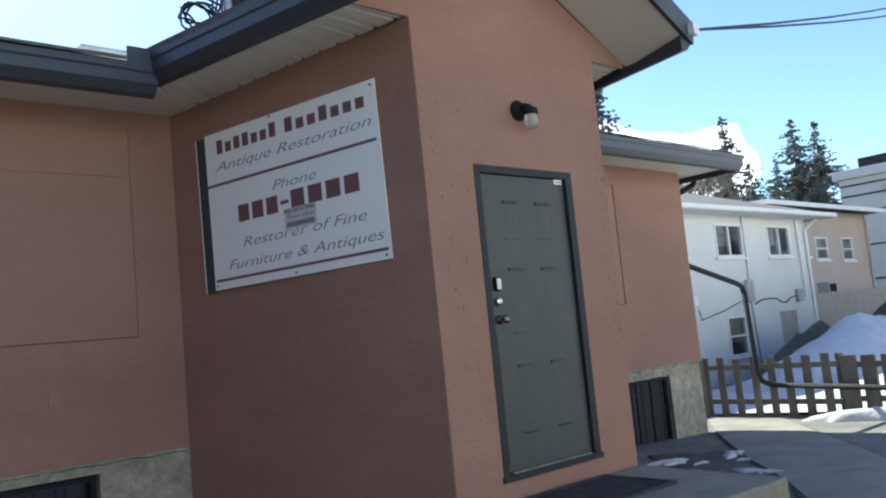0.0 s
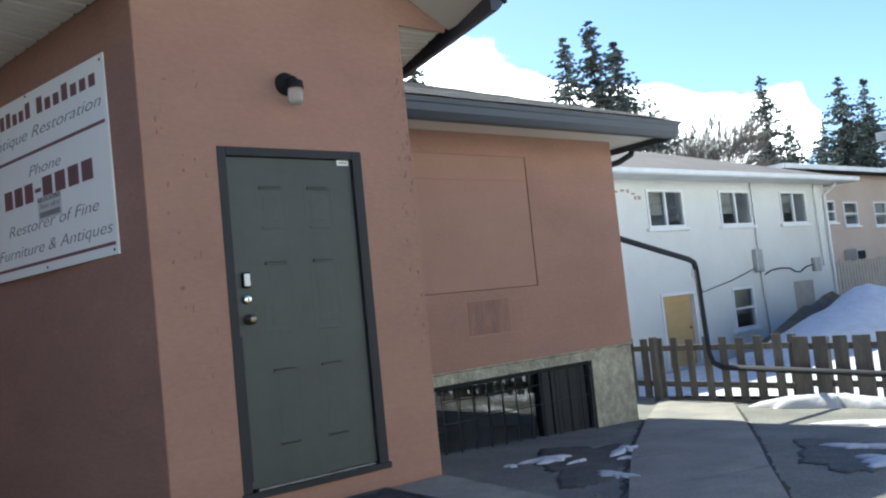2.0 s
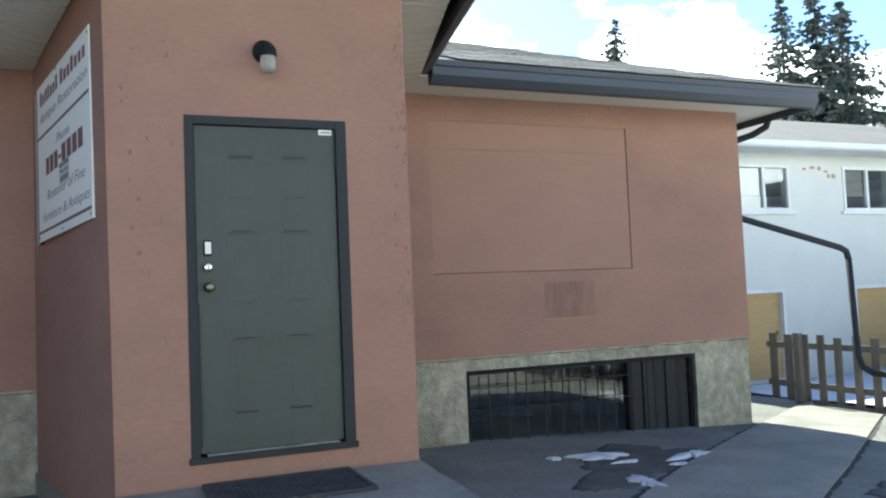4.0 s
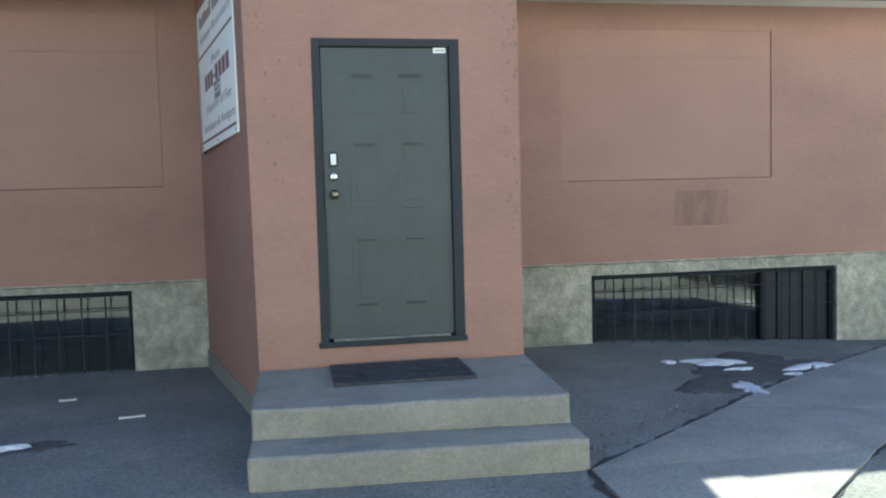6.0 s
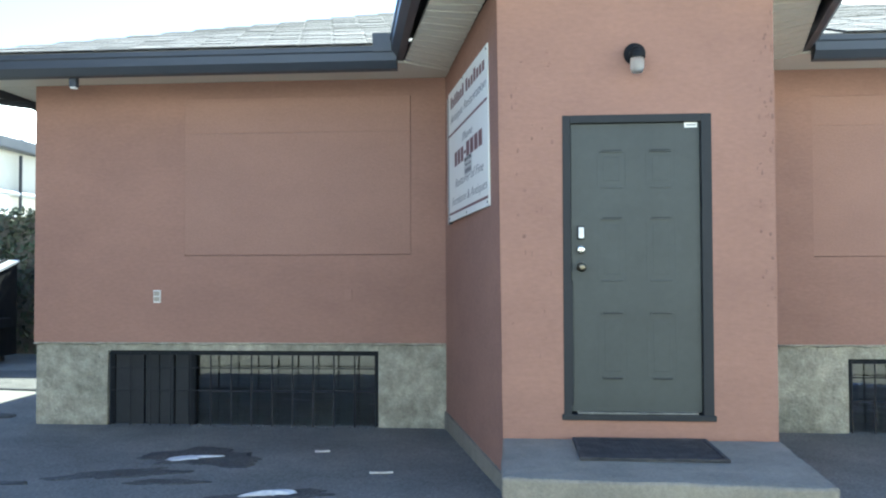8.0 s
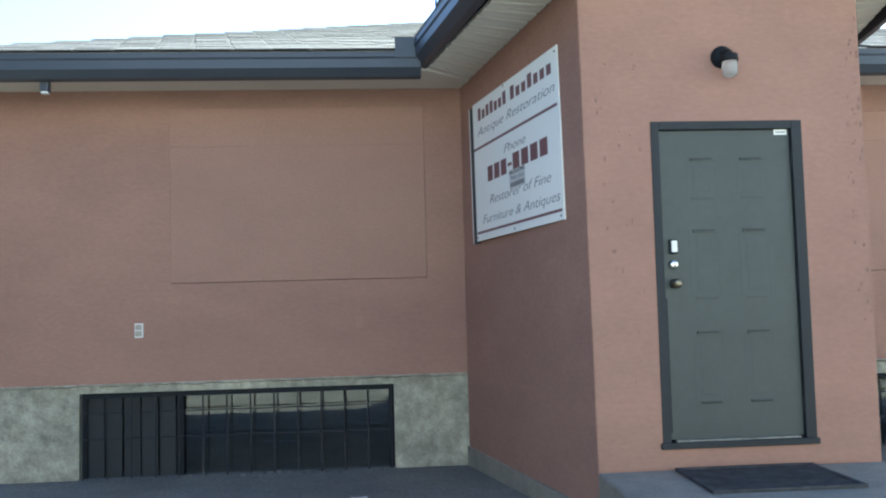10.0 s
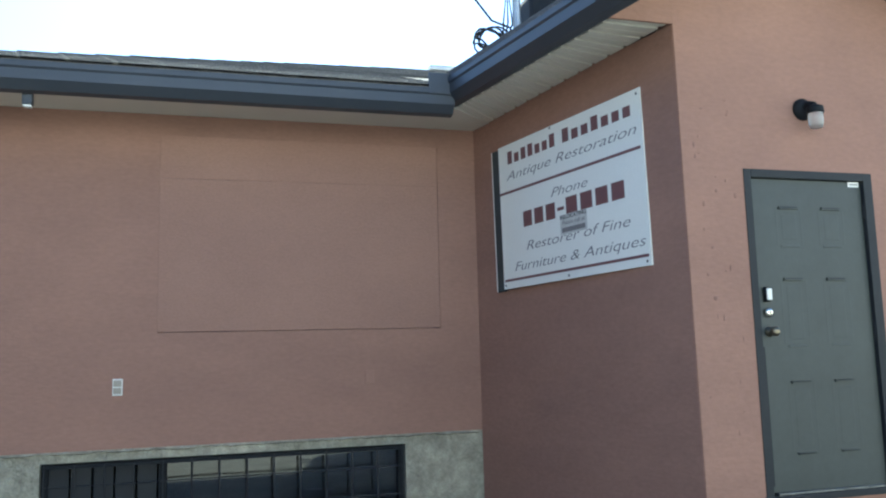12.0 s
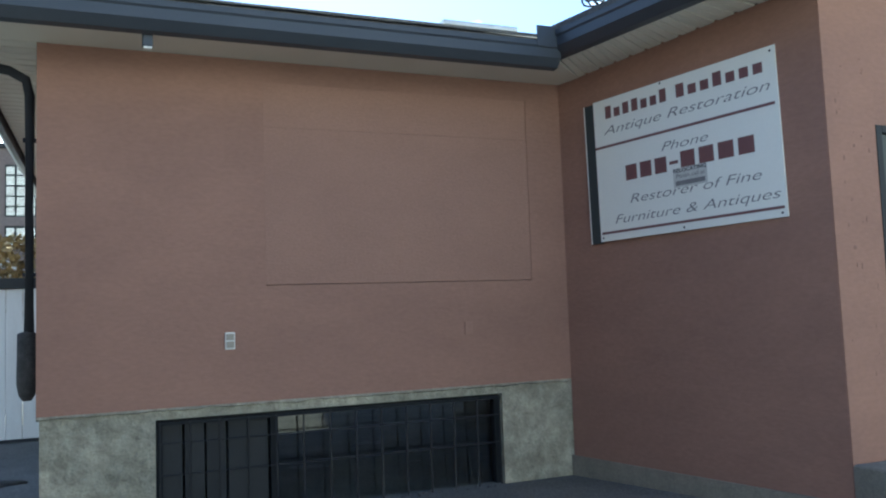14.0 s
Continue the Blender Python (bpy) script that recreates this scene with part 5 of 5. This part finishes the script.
hed = part("hedge", grid_sheet(np.linspace(40, 48, 30), np.linspace(-8, 14, 60), lambda x, y: ground_z(x, y) + max(0, 1.9 - 0.16 * (x - 44) ** 2) * (0.8 + 0.5 * noise.noise(Vector((x, y, 1))))), DIRT, None, "", True)
tagged(hed, "dark leafless hedge before the grey building", "hedge", kind="stuff")


# ---- trees ----
def spruce_mesh(seed, high, wide):
    """Crown of a spruce: whorls of drooping boughs made of many ragged sprays."""
    rnd = random.Random(seed)
    verts, faces = [], []
    lobes = [(rnd.uniform(0, 6.28), rnd.uniform(0.15, 0.7), rnd.uniform(0.75, 1.25)) for _ in range(7)]
    for k in range(int(high * 30)):
        f = rnd.random() ** 1.1
        f = (round(f * high * 1.5) + rnd.gauss(0, 0.33)) / (high * 1.5)
        f = min(max(f, 0.0), 0.995)
        z = high * (0.06 + 0.94 * f)
        a = rnd.uniform(0, 2 * math.pi)
        reach = wide * (1 - f) ** 0.85 * (0.7 + 0.3 * abs(math.sin(z * 1.9 + seed))) + 0.06
        for la, lf, lk in lobes:
            if abs(f - lf) < 0.07 and math.cos(a - la) > 0.5:
                reach *= lk
        L = reach * rnd.choice((0.5, 0.7, 0.85, 1.0, 1.1, 1.3)) * rnd.uniform(0.85, 1.1)
        d = Vector((math.cos(a), math.sin(a), 0))
        s = Vector((-d.y, d.x, 0))
        m = max(3, int(L / 0.26))
        for i in range(m):
            q = (i + rnd.random()) / m
            p = d * L * q + Vector((0, 0, z - 0.62 * L * q + 0.46 * L * q * q))
            for side in (-1, 1):
                w = (0.13 + 0.09 * L * (1 - q)) * rnd.uniform(0.4, 1.2)
                n = len(verts)
                tip = p + s * side * w + d * w * rnd.uniform(0.6, 1.3) + Vector((0, 0, -w * rnd.uniform(0.0, 0.6)))
                verts += [p - d * 0.06 + Vector((0, 0, 0.05)), tip, p + d * w * 0.5 + Vector((0, 0, -0.05)), p + s * side * w * 0.35 + Vector((0, 0, -w * rnd.uniform(0.5, 1.3)))]
                faces += [(n, n + 2, n + 1), (n, n + 1, n + 3)]
    me = bpy.data.meshes.new("crown")
    me.from_pydata([tuple(v) for v in verts], [], faces)
    me.materials.append(NEEDLES)
    return me


def spruce(seed, at, high, wide, label):
    t = thing("spruce_tree", at, label, "tree", "spruces behind the houses")
    tr = new("trunk", mesh_from(tube(bmesh.new(), [(0, 0, 0), (0.02, 0, high * 0.5), (0, 0, high * 0.97)], [0.24, 0.14, 0.02], 8), "trunk", BARK))
    cr = new("crown", spruce_mesh(seed, high, wide))
    tr.parent, cr.parent = t, t
    return t


def branches(verts, faces, p, d, length, radius, depth, rnd, spread):
    q = p + d * length
    side = d.cross(Vector((0.3, 0.2, 1))).normalized()
    up = side.cross(d)
    n = len(verts)
    for c, r in ((p, max(radius, 0.012)), (q, max(radius * 0.6, 0.008))):
        for k in range(3):
            a = 2.094 * k
            verts.append(c + r * (math.cos(a) * side + math.sin(a) * up))
    faces += [(n + k, n + (k + 1) % 3, n + 3 + (k + 1) % 3, n + 3 + k) for k in range(3)]
    if depth == 0:
        return
    for k in range(rnd.choice((2, 3, 3)) if depth > 1 else 3):
        nd = (d + Vector((rnd.gauss(0, spread), rnd.gauss(0, spread), rnd.gauss(0.06, spread * 0.7)))).normalized()
        branches(verts, faces, p.lerp(q, rnd.uniform(0.55, 1.0)), nd, length * rnd.uniform(0.62, 0.88), radius * 0.58, depth - 1, rnd, spread)


def bare_tree(seed, at, high, depth, radius, label, spread=0.42, stems=1, name="bare_tree"):
    rnd = random.Random(seed)
    verts, faces = [], []
    for k in range(stems):
        d = Vector((rnd.gauss(0, 0.16), rnd.gauss(0, 0.16), 1)).normalized()
        branches(verts, faces, Vector((rnd.gauss(0, 0.1 * stems), rnd.gauss(0, 0.1 * stems), 0)), d, high * 0.27, radius, depth, rnd, spread)
    t = thing(name, at, label, "tree", "leafless trees")
    me = bpy.data.meshes.new("crown")
    me.from_pydata([tuple(v) for v in verts], [], faces)
    me.materials.append(TWIG)
    ob = new("crown", me)
    ob.parent = t
    return t


def polar(az, dist, z=-0.8):
    a = radians(az)
    return (-2.39 + dist * math.sin(a), -4.38 + dist * math.cos(a), z)


for k, (az, dist, el, wide, label) in enumerate(((48.6, 40, 17.4, 5.6, "dark green spruce growing close to another"), (50.5, 41, 18.2, 6.2, "tall dark green spruce with a narrow top"), (52.0, 40, 16.6, 6.0, "dark green spruce with a broad lower crown"),
                                                 (60.9, 62, 12.8, 6.4, "dark spruce with ragged uneven boughs"), (62.3, 64, 9.4, 6.4, "lower bushy dark green spruce"), (65.3, 74, 11.8, 7.6, "spruce in a far row"), (66.7, 76, 11.4, 7.4, "spruce in a far row"), (64.1, 78, 9.4, 6.0, "lower spruce in a far row"), (37.8, 44, 17.8, 4.6, "spruce rising behind the shingle roof"))):
    base = polar(az, dist)
    spruce(100 + k, base, dist * math.tan(radians(el)) + 1.53 + 0.8, wide, label)
bare_tree(31, polar(55.6, 48), 15.5, 7, 0.14, "leafless grey-brown poplar with fine upright twigs", 0.30, 3)
bare_tree(32, polar(56.6, 46), 11.3, 7, 0.15, "dense leafless bush of grey twigs", 0.25, 4)
bare_tree(33, polar(58.3, 50), 8.6, 7, 0.14, "leafless shrub of grey twigs", 0.26, 3)
bare_tree(34, polar(71.4, 62), 12.0, 7, 0.15, "leafless pale-barked tree with crooked limbs", 0.30, 1)
bare_tree(36, polar(74.0, 46), 8.0, 6, 0.16, "leafless pale-barked tree with crooked limbs", 0.36, 1)

# ---- beyond the other end of the building ----
wf = thing("white_fence", (-7.0, 8.05, -0.1), "white painted board fence with a dark cap rail", "fence")
k = 0
x = -8.45
while x < -5.3:
    part("board", B(x, min(x + 0.19, -5.2), 8.03 + 0.008 * (k % 2), 8.06, -0.08, 1.92, 0.004), FENCE_WHITE, wf)
    x += 0.197
    k += 1
part("cap_rail", B(-8.5, -5.15, 7.98, 8.12, 1.92, 2.06, 0.01), FRAME_PAINT, wf, "dark painted cap rail")
part("base_rail", B(-8.5, -5.15, 8.0, 8.09, -0.12, -0.02, 0.006), FRAME_PAINT, wf)

dump = thing("dumpster", (-10.20, 7.6, -0.07), "black steel waste dumpster with grey sloping lids", "dumpster")
bm = bmesh.new()
solid(bm, [(-9.20, 6.95, 0.05), (-9.20, 8.35, 0.05), (-9.20, 8.35, 1.66), (-9.20, 6.95, 1.22)], (-2.1, 0, 0))
part("body", bm, BIN_BLACK, dump)
for k in range(2):
    bm = bmesh.new()
    a = -9.18 - 1.06 * k
    solid(bm, [(a, 6.88, 1.235), (a, 8.40, 1.70), (a, 8.40, 1.74), (a, 6.88, 1.275)], (-1.02, 0, 0))
    lid = part("lid", bm, LID_GREY, dump, "grey plastic lid")
    for j in range(3):
        bm = bmesh.new()
        b = a - 0.2 - 0.28 * j
        solid(bm, [(b, 6.9, 1.281), (b, 8.35, 1.725), (b, 8.35, 1.76), (b, 6.9, 1.316)], (-0.07, 0, 0))
        part("rib", bm, BIN_BLACK, lid)
for x in (-9.35, -10.25, -11.10):
    part("stiffener", B(x - 0.05, x + 0.05, 6.90, 6.948, 0.1, 1.15, 0.008), BIN_BLACK, dump)
part("marking", B(-10.10, -9.55, 6.940, 6.946, 0.78, 0.9), SIGN_GREY, dump, "illegible pale lettering as a plain bar")
part("fork_pocket", B(-9.19, -9.05, 7.2, 8.0, 0.55, 0.72, 0.01), BIN_BLACK, dump)
for x in (-9.40, -11.10):
    for y in (7.1, 8.2):
        part("caster", lathe(bmesh.new(), ((0.05, -0.03), (0.07, -0.02), (0.07, 0.02), (0.05, 0.03)), (x, y, -0.02), "y", 12), BLACK, dump)
gb = thing("wheelie_bin", (-8.28, 8.75, -0.07), "green plastic wheeled bin beside the dumpster", "bin")
bm = bmesh.new()
prism(bm, [(-8.5, 8.5), (-8.06, 8.5), (-8.06, 9.0), (-8.5, 9.0)], -0.02, 1.25)
part("body", bm, BIN_GREEN, gb)
part("lid", B(-8.54, -8.02, 8.45, 9.05, 1.252, 1.31, 0.02), BIN_GREEN, gb)


def leaf_bank(name, x0, x1, y0, y1, z0, z1, count, size, mat, label, category, seed):
    rnd = random.Random(seed)
    verts, faces = [], []
    for k in range(count):
        x, z = rnd.uniform(x0, x1), z0 + (z1 - z0) * rnd.random() ** 0.8
        top = z1 + 0.12 * math.sin(3 * x) + rnd.gauss(0, 0.08)
        z = min(z, top)
        p = Vector((x, rnd.uniform(y0, y1), z))
        u = Vector((rnd.gauss(0, 1), rnd.gauss(0, 1), rnd.gauss(0, 1))).normalized() * size * rnd.uniform(0.6, 1.3)
        v = u.cross(Vector((rnd.gauss(0, 1), rnd.gauss(0, 1), rnd.gauss(0, 1)))).normalized() * size * 0.7
        n = len(verts)
        verts += [p - u, p + v * 0.8, p + u, p - v * 0.8]
        faces += [(n, n + 1, n + 2, n + 3)]
    me = bpy.data.meshes.new(name)
    me.from_pydata([tuple(v) for v in verts], [], faces)
    me.materials.append(mat)
    return tagged(new(name, me), label, category, kind="stuff")


leaf_bank("hedge_leaves", -14.5, -8.2, 9.2, 9.8, -0.1, 2.75, 9000, 0.07, IVY, "dark overgrown ivy hedge behind the dumpster", "hedge", 51)
tagged(part("hedge_core", B(-14.5, -8.2, 9.45, 9.75, -0.2, 2.6, 0.05), DIRT), "twiggy core of the hedge", "hedge", kind="stuff")
leaf_bank("shrub_leaves", -8.4, -5.6, 8.8, 9.7, 1.6, 2.72, 3800, 0.06, DRY_LEAVES, "dry yellow-brown leaves of a shrub above the fence", "shrub", 52)

ind = thing("warehouse", (-15.5, 18, 0), "cream rendered workshop with pipes and a dark eave", "building")
part("wall", B(-24, -15.5, 10.5, 30, -0.3, 5.2), CREAM_WALL, ind)
part("eave", B(-24.3, -15.15, 10.2, 30.3, 5.2, 5.55, 0.03), FASCIA, ind, "dark metal eave")
part("pipe", tube(bmesh.new(), [(-15.4, 12, 4.6), (-15.4, 16.3, 4.55), (-15.4, 16.7, 4.4), (-15.4, 16.9, 4.0), (-15.4, 16.9, 3.0)], 0.07, 8), GALV, ind)
part("pipe", tube(bmesh.new(), [(-15.4, 17.2, 3.9), (-15.4, 23, 3.9)], 0.09, 8), GALV, ind)
part("pipe", tube(bmesh.new(), [(-15.35, 18.3, 5.1), (-15.35, 18.3, 3.2)], 0.05, 8), CABLE, ind)
for k, (y0, z0) in enumerate(((13.0, 4.2), (14.2, 3.8), (19.5, 4.5), (20.6, 4.0))):
    part("cable", tube(bmesh.new(), [(-15.42, y0, 5.15), (-15.42, y0 + 0.1, z0), (-15.4, y0 + 0.9, z0 - 0.5), (-15.42, y0 + 1.8, z0 - 0.1)], 0.035, 5), CABLE, ind)
part("duct", B(-15.49, -14.6, 15.0, 20.5, 2.3, 3.2, 0.03), TRIM_WHITE, ind)
part("meter_box", B(-15.49, -15.2, 17.0, 17.5, 3.2, 3.8, 0.02), GALV, ind)
sl2 = thing("street_lamp", polar(-31.9, 1), "grey street lamp with a long curved arm", "street lamp")
sl2.location = (-26.0, 35.6, -0.3)
bx, by = -26.0, 35.6
part("pole", tube(bmesh.new(), [(bx, by, -0.3), (bx, by, 8.5)], [0.12, 0.07], 8), GALV, sl2)
part("arm", tube(bmesh.new(), [(bx, by, 8.45), (bx - 0.5, by - 0.4, 9.3), (bx - 1.3, by - 1.0, 9.75), (bx - 2.3, by - 1.8, 9.85)], 0.05, 6), GALV, sl2)
part("head", B(bx - 3.1, bx - 2.2, by - 2.2, by - 1.7, 9.78, 9.92, 0.04), GALV, sl2)

br = thing("brick_building", (-14, 42, 0), "dark brick clinic building with tall gridded windows", "building")
cols = [(-13.4 + 1.95 * k, -12.05 + 1.95 * k) for k in range(6)]
facade(br, BRICK_DARK, -14.6, -1.5, 40, 52, -0.5, 10.0, [(a, b, 6.65, 9.2) for a, b in cols] + [(a, b, 5.2, 6.2) for a, b in cols])
part("parapet", B(-14.75, -1.3, 39.8, 52.3, 10.0, 10.2, 0.02), FRAME_PAINT, br)
for a, b in cols:
    for z0, z1, n in ((6.65, 9.2, 5), (5.2, 6.2, 2)):
        bm = bmesh.new()
        box(bm, a, b, 40.06, 40.12, z0, z0 + 0.08), box(bm, a, b, 40.06, 40.12, z1 - 0.08, z1)
        for j in range(4):
            x = a + (b - a) * j / 3
            box(bm, x - 0.04, x + 0.04, 40.05, 40.12, z0 + 0.08, z1 - 0.08)
        for j in range(1, n):
            z = z0 + (z1 - z0) * j / n
            box(bm, a + 0.04, b - 0.04, 40.06, 40.11, z - 0.03, z + 0.03)
        w = part("window", bm, FRAME_PAINT, br, "dark gridded window")
        part("pane", B(a, b, 40.14, 40.16, z0, z1), WINDOW_GLASS, w)
bn = part("banner", B(-15.6, -14.85, 39.7, 39.85, 6.0, 8.85, 0.03), FRAME_PAINT, br, "dark upright banner sign")
part("emblem", lathe(bmesh.new(), ((0.22, 0.0), (0.22, 0.02), (0.14, 0.03)), (-15.22, 39.7, 8.45), "y", 16), WHITE_PLASTIC, bn, "round pale emblem as a plain disc")
for text, x0, z, size, up90 in (("SKIN CLINICS", -13.35, 9.47, 0.32, False), ("SKIN", -15.38, 8.05, 0.44, True)):
    cu = bpy.data.curves.new("lettering", "FONT")
    cu.body, cu.size, cu.extrude = text, size, 0.02
    tmp = new("lettering", cu)
    me = bpy.data.meshes.new_from_object(tmp)
    bpy.data.objects.remove(tmp)
    me.materials.clear()
    me.materials.append(WHITE_PLASTIC)
    ob = new("lettering", me)
    ob.parent = br
    ob.matrix_parent_inverse = Matrix.Translation(-br.location)
    ob.matrix_basis = pose(x0, 39.95 if not up90 else 39.66, z, 90, 90 if up90 else 0, 0)
gar = thing("garage", (-9, 14, 0), "small white garage with a pale gable roof", "garage")
bm = bmesh.new()
solid(bm, [(-10.6, 13, -0.2), (-6.4, 13, -0.2), (-6.4, 13, 2.35), (-8.5, 13, 3.35), (-10.6, 13, 2.35)], (0, 4, 0))
part("wall", bm, FENCE_WHITE, gar)
for a, b in ((-10.9, -8.5), (-6.1, -8.5)):
    bm = bmesh.new()
    solid(bm, [(a, 12.75, 2.28), (b, 12.75, 3.42), (b, 12.75, 3.54), (a, 12.75, 2.40)], (0, 4.5, 0))
    part("roof_slope", bm, TRIM_WHITE, gar)

# unseen walls added for the light: dark one shades the flank, pale one bounces sun
setting("wall_added_blocker", B(-8.6, -8.2, -10.0, 3.0, -0.2, 6.0), BRICK_DARK, "added unseen dark wall that keeps light off the flank", "wall")
setting("wall_added_bounce", B(-3, 30, -10.4, -10, -0.2, 5.5), WHITE_STUCCO, "added unseen pale wall that bounces sunlight onto the front", "wall")

# ---- shingle tabs, the nearest ones each a piece ----
TAB, EXPO = 0.33, 0.145
ca = math.atan(PITCH)
bm = bmesh.new()
box(bm, -TAB / 2 + 0.004, TAB / 2 - 0.004, 0.0, EXPO * 1.35, -0.004, 0.006)
for v in bm.verts:
    if v.co.y > 0.05:
        v.co.z -= 0.006
tab_mesh = mesh_from(bm, "shingle", SHINGLE)
verts, faces = [], []
rnd = random.Random(77)
count = 0
for r in range(40):
    s = r * EXPO
    yy, zz = EY - 0.03 + s * math.cos(ca), EAVE_Z + s * math.sin(ca) + 0.006
    lo, hi = RX0 + (yy - EY), RX1 - (yy - EY)
    x = lo + TAB * (0.5 + 0.5 * (r % 2))
    while x < hi - TAB / 2:
        mid = -1.5 < x < 2.5 and yy < 3.6
        if not mid:
            jit = rnd.uniform(-0.008, 0.008)
            if r < 9 and count < 300:
                ob = new("shingle", tab_mesh)
                ob.parent = roof
                ob.matrix_basis = Matrix.Translation((x, yy + jit, zz + rnd.uniform(0, 0.0015))) @ Matrix.Rotation(ca, 4, "X")
                count += 1
            else:
                n = len(verts)
                m = Matrix.Translation((x, yy + jit, zz + rnd.uniform(0, 0.0015))) @ Matrix.Rotation(ca, 4, "X")
                verts += [tuple(m @ v.co) for v in tab_mesh.vertices]
                faces += [tuple(n + i for i in p.vertices) for p in tab_mesh.polygons]
        x += TAB
me = bpy.data.meshes.new("shingle_courses")
me.from_pydata(verts, [], faces)
me.materials.append(SHINGLE)
ob = tagged(new("shingle_courses", me), "further courses of worn grey shingles", kind="stuff")
ob.parent = roof
